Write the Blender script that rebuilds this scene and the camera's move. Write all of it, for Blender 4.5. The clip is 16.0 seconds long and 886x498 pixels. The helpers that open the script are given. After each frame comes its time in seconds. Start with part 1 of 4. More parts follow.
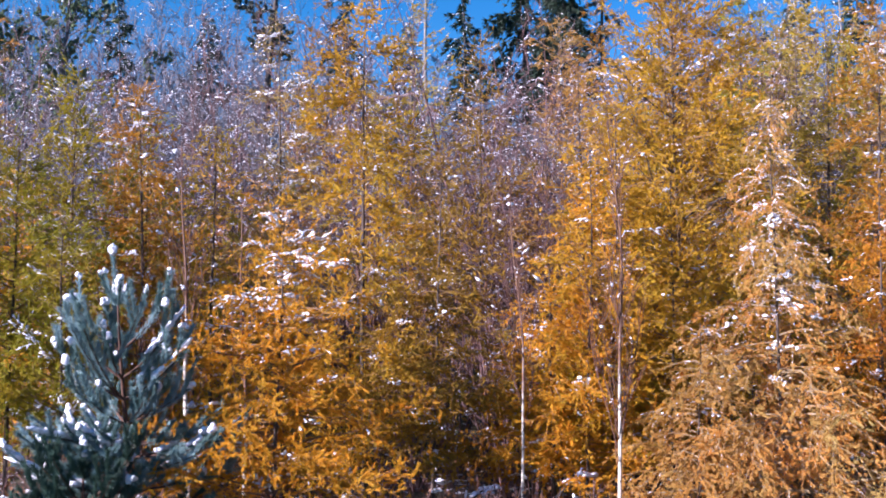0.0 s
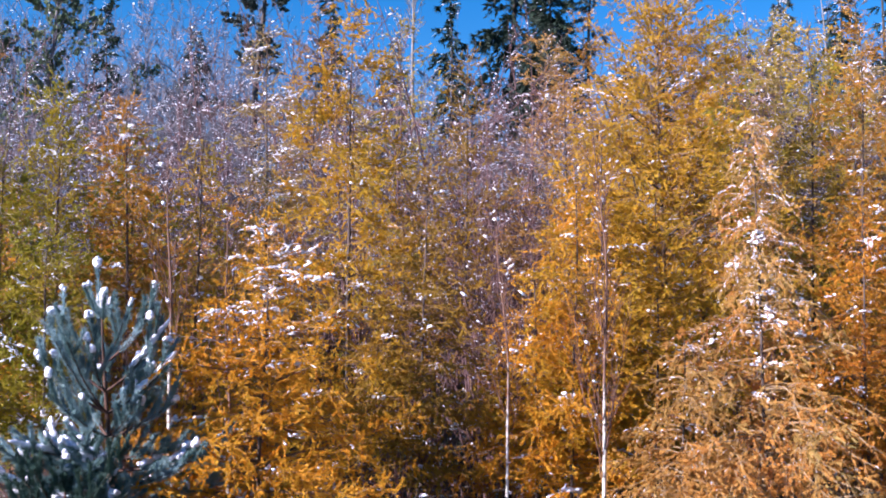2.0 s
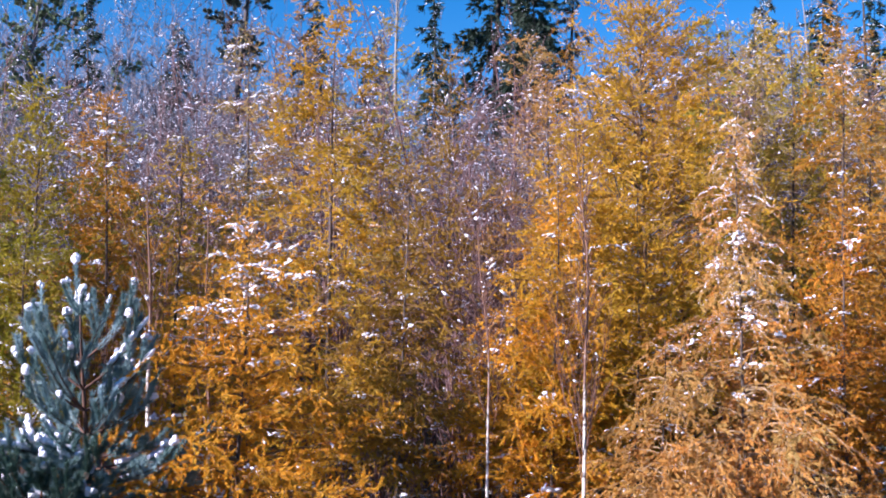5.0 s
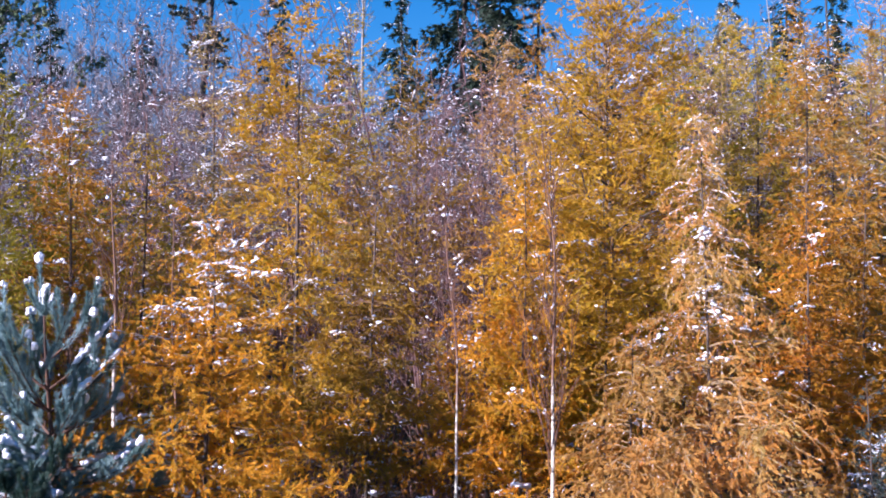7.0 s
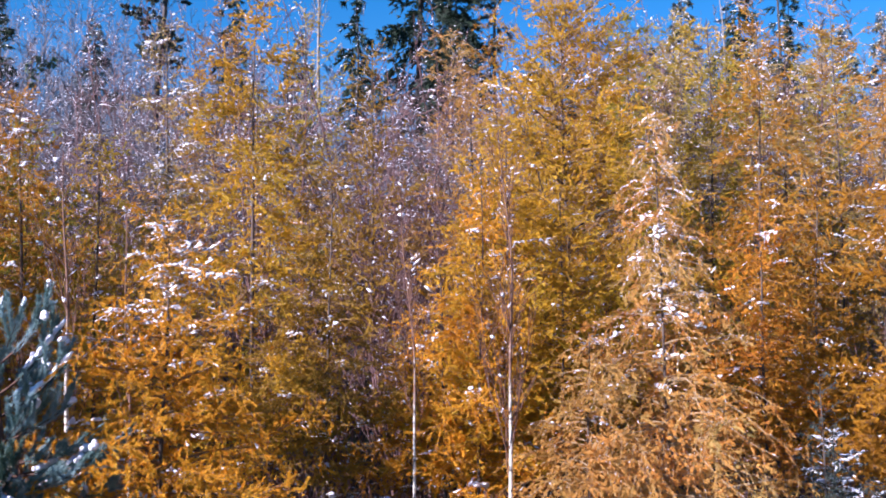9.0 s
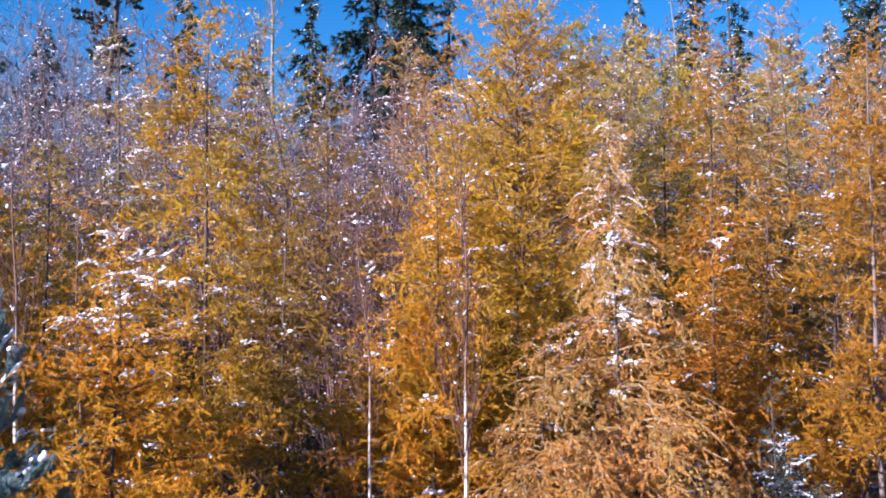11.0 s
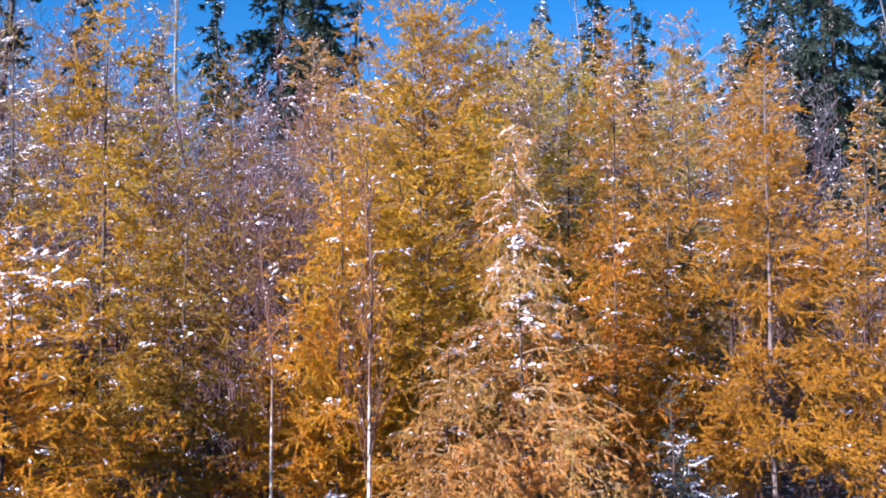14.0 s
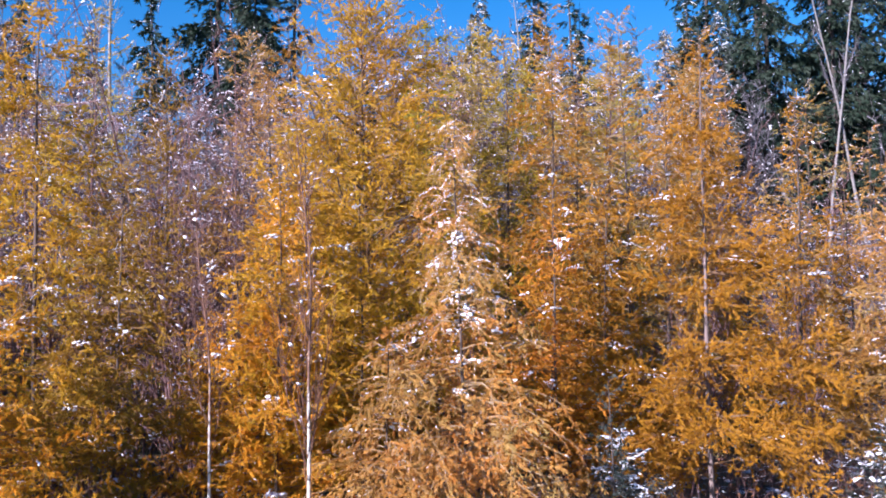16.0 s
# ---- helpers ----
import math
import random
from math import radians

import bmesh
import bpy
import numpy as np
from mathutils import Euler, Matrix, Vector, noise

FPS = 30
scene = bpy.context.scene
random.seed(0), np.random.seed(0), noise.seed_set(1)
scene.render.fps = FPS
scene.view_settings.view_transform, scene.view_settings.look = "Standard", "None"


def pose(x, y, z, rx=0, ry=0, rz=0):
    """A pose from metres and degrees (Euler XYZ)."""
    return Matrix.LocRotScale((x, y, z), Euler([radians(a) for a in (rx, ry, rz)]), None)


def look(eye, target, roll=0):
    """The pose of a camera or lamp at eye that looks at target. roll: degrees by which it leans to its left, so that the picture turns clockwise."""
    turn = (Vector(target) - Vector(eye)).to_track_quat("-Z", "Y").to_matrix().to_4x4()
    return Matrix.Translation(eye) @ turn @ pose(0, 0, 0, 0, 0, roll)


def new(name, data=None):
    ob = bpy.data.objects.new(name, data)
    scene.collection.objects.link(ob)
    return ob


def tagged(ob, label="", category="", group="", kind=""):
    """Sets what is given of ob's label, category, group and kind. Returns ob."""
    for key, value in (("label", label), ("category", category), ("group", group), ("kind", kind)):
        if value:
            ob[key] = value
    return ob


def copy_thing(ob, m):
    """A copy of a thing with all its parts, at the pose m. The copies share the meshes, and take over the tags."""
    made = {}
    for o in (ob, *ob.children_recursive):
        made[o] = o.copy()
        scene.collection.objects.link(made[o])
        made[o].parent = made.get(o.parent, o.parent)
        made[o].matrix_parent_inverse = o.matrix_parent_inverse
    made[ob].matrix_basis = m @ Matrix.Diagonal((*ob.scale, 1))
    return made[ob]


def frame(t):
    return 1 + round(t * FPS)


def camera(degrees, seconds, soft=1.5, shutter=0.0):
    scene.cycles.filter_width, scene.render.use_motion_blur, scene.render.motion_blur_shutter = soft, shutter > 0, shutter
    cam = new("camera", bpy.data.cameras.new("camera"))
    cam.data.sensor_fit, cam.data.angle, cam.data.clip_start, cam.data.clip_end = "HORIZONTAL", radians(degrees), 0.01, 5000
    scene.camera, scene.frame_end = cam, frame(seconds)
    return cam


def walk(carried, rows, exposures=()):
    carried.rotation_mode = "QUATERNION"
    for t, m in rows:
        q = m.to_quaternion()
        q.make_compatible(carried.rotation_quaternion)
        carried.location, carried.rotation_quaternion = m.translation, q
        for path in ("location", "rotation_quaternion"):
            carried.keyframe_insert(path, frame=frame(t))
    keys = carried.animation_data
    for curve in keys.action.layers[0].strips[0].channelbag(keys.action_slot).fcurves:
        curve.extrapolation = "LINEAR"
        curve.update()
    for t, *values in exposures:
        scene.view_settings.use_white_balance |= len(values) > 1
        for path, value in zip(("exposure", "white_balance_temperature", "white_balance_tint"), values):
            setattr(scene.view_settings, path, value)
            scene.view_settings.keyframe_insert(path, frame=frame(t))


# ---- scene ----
cam = camera(44.2, 16.0, soft=1.85)
PATH = [
    (0, (-0.036, -0.073, 1.672), (-0.014, 1.922, 1.82), 0.3),
    (0.5, (-0.039, -0.081, 1.672), (-0.011, 1.913, 1.825), 0.3),
    (1, (-0.037, -0.08, 1.678), (0.0, 1.914, 1.838), 0.4),
    (1.5, (-0.036, -0.078, 1.673), (0.009, 1.915, 1.841), 0.5),
    (2, (-0.032, -0.083, 1.676), (0.015, 1.909, 1.85), 0.6),
    (2.5, (-0.043, -0.087, 1.678), (0.008, 1.905, 1.852), 0.7),
    (3, (-0.044, -0.081, 1.677), (0.013, 1.91, 1.857), 0.8),
    (3.5, (-0.042, -0.071, 1.682), (0.027, 1.92, 1.863), 0.9),
    (4, (-0.036, -0.065, 1.678), (0.038, 1.926, 1.856), 0.9),
    (6.5, (-0.02, -0.064, 1.668), (0.094, 1.925, 1.838), 0.7),
    (7, (-0.021, -0.059, 1.679), (0.117, 1.93, 1.846), 0.4),
    (7.5, (-0.017, -0.057, 1.678), (0.132, 1.93, 1.847), 0.3),
    (8, (-0.015, -0.052, 1.678), (0.156, 1.934, 1.849), 0.1),
    (8.5, (-0.014, -0.049, 1.674), (0.176, 1.934, 1.848), 0.0),
    (9, (-0.005, -0.04, 1.673), (0.209, 1.941, 1.841), -0.2),
    (11.5, (-0.015, -0.041, 1.683), (0.3, 1.926, 1.864), -0.4),
    (12, (-0.019, -0.042, 1.677), (0.316, 1.921, 1.857), -0.3),
    (12.5, (-0.017, -0.034, 1.678), (0.346, 1.924, 1.859), -0.2),
    (13, (-0.01, -0.012, 1.678), (0.391, 1.939, 1.853), -0.2),
    (13.5, (-0.008, -0.015, 1.679), (0.422, 1.929, 1.86), -0.3),
    (14, (0.001, -0.001, 1.684), (0.467, 1.935, 1.867), -0.4),
    (14.5, (-0.003, -0.01, 1.687), (0.497, 1.918, 1.869), -0.5),
    (15, (-0.006, 0.003, 1.686), (0.518, 1.925, 1.868), -0.6),
    (15.5, (0.001, 0.011, 1.692), (0.539, 1.928, 1.875), -0.8),
    (16, (0.01, 0.016, 1.686), (0.582, 1.924, 1.86), -0.9),
]
walk(cam, [(t, look(eye, target, roll)) for t, eye, target, roll in PATH], [(0, 1.50, 5900, 27), (16, 1.50, 5900, 27)])

# ---- light ----
SUN_AZ, SUN_EL = radians(-117), radians(26)      # from +y towards +x
world = bpy.data.worlds.new("sky")
scene.world = world
world.use_nodes = True
wn = world.node_tree
sky = wn.nodes.new("ShaderNodeTexSky")
sky.sky_type = "NISHITA"
sky.sun_disc = False
sky.sun_elevation, sky.sun_rotation = SUN_EL, SUN_AZ
sky.air_density, sky.dust_density, sky.ozone_density = 1.0, 0.0, 2.0
deep = wn.nodes.new("ShaderNodeHueSaturation")
deep.inputs["Hue"].default_value, deep.inputs["Saturation"].default_value = 0.502, 1.52
wn.links.new(sky.outputs["Color"], deep.inputs["Color"])
wn.links.new(deep.outputs["Color"], wn.nodes["Background"].inputs["Color"])
wn.nodes["Background"].inputs["Strength"].default_value = 0.059

sun = new("sun", bpy.data.lights.new("sun", "SUN"))
sun.data.energy, sun.data.angle, sun.data.color = 5.0, radians(0.5), (1.0, 0.965, 0.91)
away = Vector((math.sin(SUN_AZ) * math.cos(SUN_EL), math.cos(SUN_AZ) * math.cos(SUN_EL), math.sin(SUN_EL)))
sun.matrix_world = look(away * 60, (0, 0, 0))


# ---- materials ----
def node_mat(name):
    m = bpy.data.materials.new(name)
    m.use_nodes = True
    return m, m.node_tree.nodes, m.node_tree.links, m.node_tree.nodes["Principled BSDF"]


def mixed(nodes, links, fac, a, b, mode="MIX"):
    mix = nodes.new("ShaderNodeMix")
    mix.data_type, mix.blend_type = "RGBA", mode
    for sock, v in ((mix.inputs["Factor"], fac), (mix.inputs["A"], a), (mix.inputs["B"], b)):
        if isinstance(v, (tuple, list)):
            sock.default_value = (*v, 1)
        elif isinstance(v, (int, float)):
            sock.default_value = v
        else:
            links.new(v, sock)
    return mix.outputs["Result"]


def noise_fac(nodes, links, scale, lo=0.35, hi=0.65, detail=3.0, stretch=None):
    tc = nodes.new("ShaderNodeTexCoord")
    tex = nodes.new("ShaderNodeTexNoise")
    tex.inputs["Scale"].default_value, tex.inputs["Detail"].default_value = scale, detail
    src = tc.outputs["Object"]
    if stretch:
        mp = nodes.new("ShaderNodeMapping")
        mp.inputs["Scale"].default_value = stretch
        links.new(src, mp.inputs["Vector"])
        src = mp.outputs["Vector"]
    links.new(src, tex.inputs["Vector"])
    ramp = nodes.new("ShaderNodeMapRange")
    ramp.inputs["From Min"].default_value, ramp.inputs["From Max"].default_value = lo, hi
    links.new(tex.outputs["Fac"], ramp.inputs["Value"])
    return ramp.outputs["Result"]


def needle_mat(name, a, b, c, clear=0.35, scale=1.6):
    """Needles: colour a varies to b from needle to needle, and to c in patches of the crown."""
    m, nodes, links, bsdf = node_mat(name)
    geo = nodes.new("ShaderNodeNewGeometry")
    per = mixed(nodes, links, geo.outputs["Random Per Island"], a, b)
    col = mixed(nodes, links, noise_fac(nodes, links, scale, 0.42, 0.68), per, c)
    links.new(col, bsdf.inputs["Base Color"])
    bsdf.inputs["Roughness"].default_value = 0.62
    bsdf.inputs["Specular IOR Level"].default_value = 0.25
    tr = nodes.new("ShaderNodeBsdfTranslucent")
    links.new(col, tr.inputs["Color"])
    mx = nodes.new("ShaderNodeMixShader")
    mx.inputs["Fac"].default_value = clear
    links.new(bsdf.outputs["BSDF"], mx.inputs[1])
    links.new(tr.outputs["BSDF"], mx.inputs[2])
    links.new(mx.outputs["Shader"], nodes["Material Output"].inputs["Surface"])
    return m


def bark_mat(name, a, b, scale=26.0, rough=0.85, bump=0.4, stretch=(1, 1, 0.25)):
    m, nodes, links, bsdf = node_mat(name)
    f = noise_fac(nodes, links, scale, 0.35, 0.65, 5, stretch)
    f2 = noise_fac(nodes, links, 2.3, 0.4, 0.7)
    col = mixed(nodes, links, f, a, b)
    dark = mixed(nodes, links, f2, (1, 1, 1), (0.6, 0.58, 0.55))
    links.new(mixed(nodes, links, 1.0, col, dark, "MULTIPLY"), bsdf.inputs["Base Color"])
    bsdf.inputs["Roughness"].default_value = rough
    bm = nodes.new("ShaderNodeBump")
    bm.inputs["Strength"].default_value, bm.inputs["Distance"].default_value = bump, 0.01
    links.new(f, bm.inputs["Height"])
    links.new(bm.outputs["Normal"], bsdf.inputs["Normal"])
    return m


def birch_mat(name, change, white=(0.56, 0.50, 0.44), brown=(0.14, 0.065, 0.04)):
    """White papery bark with dark bands low down, red-brown young bark above the height where it changes."""
    m, nodes, links, bsdf = node_mat(name)
    bands = noise_fac(nodes, links, 14.0, 0.52, 0.66, 5, (1.0, 1.0, 1.6))
    low = mixed(nodes, links, bands, white, (0.07, 0.06, 0.055))
    tc = nodes.new("ShaderNodeTexCoord")
    sep = nodes.new("ShaderNodeSeparateXYZ")
    links.new(tc.outputs["Object"], sep.inputs["Vector"])
    wob = nodes.new("ShaderNodeMath")
    wob.operation = "MULTIPLY_ADD"
    links.new(noise_fac(nodes, links, 7.0, 0.2, 0.8, 4, (1, 1, 1.5)), wob.inputs[0])
    wob.inputs[1].default_value = 1.0
    links.new(sep.outputs["Z"], wob.inputs[2])
    ramp = nodes.new("ShaderNodeMapRange")
    ramp.inputs["From Min"].default_value, ramp.inputs["From Max"].default_value = change + 0.25, change + 0.7
    links.new(wob.outputs["Value"], ramp.inputs["Value"])
    links.new(mixed(nodes, links, ramp.outputs["Result"], low, brown), bsdf.inputs["Base Color"])
    bsdf.inputs["Roughness"].default_value = 0.6
    return m


def snow_mat():
    m, nodes, links, bsdf = node_mat("snow")
    f = noise_fac(nodes, links, 60.0, 0.3, 0.7, 3)
    links.new(mixed(nodes, links, f, (0.72, 0.72, 0.81), (0.80, 0.79, 0.87)), bsdf.inputs["Base Color"])
    bsdf.inputs["Roughness"].default_value = 0.55
    bsdf.inputs["Subsurface Weight"].default_value = 0.15
    bsdf.inputs["Subsurface Radius"].default_value = (0.02, 0.025, 0.03)
    bm = nodes.new("ShaderNodeBump")
    bm.inputs["Strength"].default_value, bm.inputs["Distance"].default_value = 0.5, 0.01
    links.new(f, bm.inputs["Height"])
    links.new(bm.outputs["Normal"], bsdf.inputs["Normal"])
    return m


def ground_mat():
    """Leaf litter and dead grass with thin patches of early snow."""
    m, nodes, links, bsdf = node_mat("forest_floor")
    litter = mixed(nodes, links, noise_fac(nodes, links, 14.0, 0.35, 0.65, 8), (0.03, 0.02, 0.013), (0.10, 0.06, 0.03))
    moss = mixed(nodes, links, noise_fac(nodes, links, 1.1, 0.5, 0.7, 4), litter, (0.055, 0.06, 0.025))
    white = mixed(nodes, links, noise_fac(nodes, links, 5.3, 0.60, 0.66, 9), moss, (0.72, 0.73, 0.80))
    links.new(white, bsdf.inputs["Base Color"])
    bsdf.inputs["Roughness"].default_value = 0.9
    bm = nodes.new("ShaderNodeBump")
    bm.inputs["Strength"].default_value, bm.inputs["Distance"].default_value = 0.8, 0.03
    links.new(noise_fac(nodes, links, 40.0, 0.2, 0.8, 6), bm.inputs["Height"])
    links.new(bm.outputs["Normal"], bsdf.inputs["Normal"])
    return m


GOLD = needle_mat("gold_needles", (0.68, 0.38, 0.019), (0.50, 0.265, 0.0112), (0.47, 0.305, 0.0215), 0.34)
AMBER = needle_mat("amber_needles", (0.757, 0.378, 0.0206), (0.585, 0.241, 0.012), (0.602, 0.344, 0.0258), 0.34)
OCHRE = needle_mat("ochre_needles", (0.53, 0.265, 0.0155), (0.39, 0.165, 0.0105), (0.43, 0.20, 0.017), 0.34)
RUST = needle_mat("rust_needles", (0.671, 0.258, 0.0189), (0.473, 0.155, 0.012), (0.568, 0.284, 0.0258), 0.34)
BRONZE = needle_mat("bronze_needles", (0.39, 0.222, 0.020), (0.285, 0.147, 0.0135), (0.32, 0.204, 0.024), 0.34)
OLIVE = needle_mat("olive_needles", (0.447, 0.353, 0.0387), (0.327, 0.241, 0.0241), (0.568, 0.344, 0.0258), 0.34)
GREEN = needle_mat("yellow_green_needles", (0.33, 0.305, 0.020), (0.235, 0.215, 0.015), (0.42, 0.295, 0.017), 0.34)
STRAW = needle_mat("straw_needles", (0.464, 0.31, 0.0946), (0.361, 0.224, 0.0602), (0.344, 0.267, 0.086), 0.34)
SALMON = needle_mat("pale_orange_needles", (0.585, 0.31, 0.0774), (0.473, 0.224, 0.0473), (0.447, 0.292, 0.086), 0.34)
PEACH = needle_mat("pale_peach_needles", (0.67, 0.325, 0.075), (0.56, 0.23, 0.04), (0.50, 0.37, 0.12), 0.34)
PINE = needle_mat("blue_green_needles", (0.15, 0.24, 0.23), (0.06, 0.12, 0.115), (0.30, 0.42, 0.45), 0.2, 5.0)
PINE_DARK = needle_mat("deep_green_needles", (0.05, 0.10, 0.075), (0.03, 0.06, 0.045), (0.08, 0.13, 0.11), 0.15)
SPRUCE = needle_mat("dark_green_needles", (0.024, 0.048, 0.028), (0.014, 0.029, 0.019), (0.038, 0.056, 0.04), 0.12)
SPRUCE_GREY = needle_mat("grey_green_needles", (0.06, 0.085, 0.07), (0.04, 0.055, 0.045), (0.11, 0.12, 0.12), 0.12)
LEAF = needle_mat("green_leaves", (0.13, 0.19, 0.11), (0.08, 0.13, 0.075), (0.19, 0.21, 0.11), 0.3)
DEAD = needle_mat("dead_leaves", (0.24, 0.10, 0.04), (0.16, 0.06, 0.03), (0.3, 0.16, 0.07), 0.25)
LARCH_BARK = bark_mat("larch_bark", (0.05, 0.032, 0.026), (0.11, 0.075, 0.06))
PALE_BARK = bark_mat("grey_larch_bark", (0.12, 0.085, 0.078), (0.22, 0.165, 0.155))
LARCH_TWIG = bark_mat("larch_twigs", (0.17, 0.09, 0.05), (0.28, 0.165, 0.085), 30)
PALE_TWIG = bark_mat("pale_larch_twigs", (0.30, 0.20, 0.11), (0.42, 0.31, 0.19), 30)
PINE_BARK = bark_mat("pine_bark", (0.12, 0.05, 0.028), (0.07, 0.035, 0.025))
DARK_BARK = bark_mat("dark_bark", (0.035, 0.028, 0.025), (0.08, 0.06, 0.052))
SHRUB_BARK = bark_mat("purple_brown_twigs", (0.12, 0.060, 0.058), (0.215, 0.12, 0.12), 20)
GREY_BARK = bark_mat("grey_twigs", (0.10, 0.09, 0.11), (0.20, 0.18, 0.21), 20)
RED_TWIG = bark_mat("red_brown_twigs", (0.10, 0.045, 0.03), (0.18, 0.085, 0.055), 30)
SNOW = snow_mat()
GROUND = ground_mat()


# ---- mesh tools ----
def soup(name, chunks, material, parent=None, label="", smooth=True):
    """One mesh object from chunks of (vertices, faces); each chunk's faces all have three or all four corners."""
    vs, corners, sizes, at = [], [], [], 0
    for v, f in chunks:
        if len(f) == 0:
            continue
        vs.append(v)
        corners.append((f + at).ravel())
        sizes.append(np.full(len(f), f.shape[1]))
        at += len(v)
    if not vs:
        return None
    v, corner, size = np.concatenate(vs), np.concatenate(corners), np.concatenate(sizes)
    me = bpy.data.meshes.new(name)
    me.vertices.add(len(v))
    me.vertices.foreach_set("co", v.astype(np.float32).ravel())
    me.loops.add(len(corner))
    me.loops.foreach_set("vertex_index", corner.astype(np.int32))
    me.polygons.add(len(size))
    me.polygons.foreach_set("loop_start", np.r_[0, np.cumsum(size)[:-1]].astype(np.int32))
    me.polygons.foreach_set("loop_total", size.astype(np.int32))
    me.polygons.foreach_set("use_smooth", np.full(len(size), smooth))
    me.update(calc_edges=True)
    me.materials.append(material)
    ob = new(name, me)
    if parent:
        ob.parent = parent
    if label:
        tagged(ob, label)
    return ob


def thing(name, m, label, category, group="", kind=""):
    ob = new(name)
    ob.empty_display_size = 0.2
    ob.matrix_basis = m
    return tagged(ob, label, category, group, kind)


def unit(v):
    return v / np.maximum(np.linalg.norm(v, axis=-1, keepdims=True), 1e-9)


def tubes(p, r, sides=5):
    """Tapered tubes along the polylines p (n, k, 3) with radii r (n, k)."""
    n, k, _ = p.shape
    t = unit(np.gradient(p, axis=1))
    u = unit(np.cross(t, np.array([0.31, 0.17, 0.93]) + 0 * t))
    flat = np.abs(t[..., 2]) > 0.9
    u[flat] = unit(np.cross(t[flat], np.array([0.9, 0.1, 0.2])))
    w = np.cross(t, u)
    a = np.arange(sides) * 2 * np.pi / sides
    ring = p[:, :, None] + r[:, :, None, None] * (u[:, :, None] * np.cos(a)[:, None] + w[:, :, None] * np.sin(a)[:, None])
    idx = np.arange(n * k * sides).reshape(n, k, sides)
    nxt = np.roll(idx, -1, axis=2)
    f = np.stack([idx[:, :-1], nxt[:, :-1], nxt[:, 1:], idx[:, 1:]], -1).reshape(-1, 4)
    return ring.reshape(-1, 3), f


def along(p, which, s):
    """Points and directions at the fractions s of the polylines p[which]."""
    k = p.shape[1]
    x = np.clip(s, 0, 0.9999) * (k - 1)
    i = x.astype(int)
    a, b = p[which, i], p[which, i + 1]
    return a + (b - a) * (x - i)[:, None], unit(b - a)


def blades(q, t, each, length, width, ahead, rng):
    """Narrow needles, each one triangle, that stand off the points q round the directions t."""
    q, t = np.repeat(q, each, axis=0), np.repeat(t, each, axis=0)
    n = len(q)
    d = unit(t * ahead + unit(rng.normal(size=(n, 3))))
    side = unit(np.cross(d, rng.normal(size=(n, 3))))
    ln = length * rng.uniform(0.6, 1.15, (n, 1))
    w = width * rng.uniform(0.7, 1.2, (n, 1)) * side * 0.5
    v = np.stack([q - w, q + w, q + d * ln], 1).reshape(-1, 3)
    return v, np.arange(3 * n).reshape(-1, 3)


def slivers(p, width, rng):
    """Far twigs, each one thin tapered blade from the first to the last point of its polyline."""
    a, b = p[:, 0], p[:, -1]
    w = unit(np.cross(b - a, rng.normal(size=a.shape))) * width * 0.5
    return np.stack([a - w, a + w, b], 1).reshape(-1, 3), np.arange(3 * len(a)).reshape(-1, 3)


def ribbons(p, width, rng):
    """Bent thin twigs, each a flat strip along its polyline that narrows to the tip."""
    n, k, _ = p.shape
    w = unit(np.cross(p[:, -1] - p[:, 0], rng.normal(size=(n, 3))))[:, None] * (width * 0.5 * (1.2 - np.linspace(0, 1, k)))[:, None]
    v = np.stack([p - w, p + w], 2).reshape(-1, 3)
    i = np.arange(n * k * 2).reshape(n, k, 2)
    return v, np.stack([i[:, :-1, 0], i[:, :-1, 1], i[:, 1:, 1], i[:, 1:, 0]], -1).reshape(-1, 4)


def ico(level):
    bm = bmesh.new()
    bmesh.ops.create_icosphere(bm, subdivisions=level, radius=1.0)
    v = np.array([x.co[:] for x in bm.verts])
    f = np.array([[x.index for x in g.verts] for g in bm.faces])
    bm.free()
    return v, f


ICO = {1: ico(1), 2: ico(2)}
ICO[0] = (np.array([[1, 0, 0], [-1, 0, 0], [0, 1, 0], [0, -1, 0], [0, 0, 1], [0, 0, -1]], float),
          np.array([[0, 2, 4], [2, 1, 4], [1, 3, 4], [3, 0, 4], [2, 0, 5], [1, 2, 5], [3, 1, 5], [0, 3, 5]]))


def lumps(q, t, size, rng, level=1):
    """Rounded uneven clumps of snow at q, long along t; size (n, 3): half length, half width, half height."""
    bv, bf = ICO[level]
    n = len(q)
    t = unit(t)
    side = unit(np.cross(t, [0.02, 0.03, 1.0]))
    up = np.cross(side, t)
    ph = rng.uniform(0, 6.28, (n, 1, 3))
    wob = 1 + 0.16 * (np.sin(3.1 * bv[None, :, :1] + ph[..., :1]) + np.sin(4.3 * bv[None, :, 1:2] + ph[..., 1:2])) + 0.12 * np.sin(6.7 * bv[None, :, 2:] + ph[..., 2:])
    rough = rng.uniform(0.55, 1.3, (n, len(bv), 1)) if level < 2 else rng.uniform(0.9, 1.1, (n, len(bv), 1))
    b = bv[None] * wob * rough * size[:, None]
    v = q[:, None] + b[..., :1] * t[:, None] + b[..., 1:2] * side[:, None] + b[..., 2:] * up[:, None]
    f = (bf[None] + (np.arange(n) * len(bv))[:, None, None]).reshape(-1, 3)
    return v.reshape(-1, 3), f


def rise(x, y):
    """Height of the ground: level by the road, rising gently into the wood."""
    return 0.21 * np.clip(y - 13.0, 0, 45) + 0.05 * np.sin(0.9 * x + 0.4) * np.sin(0.8 * y)


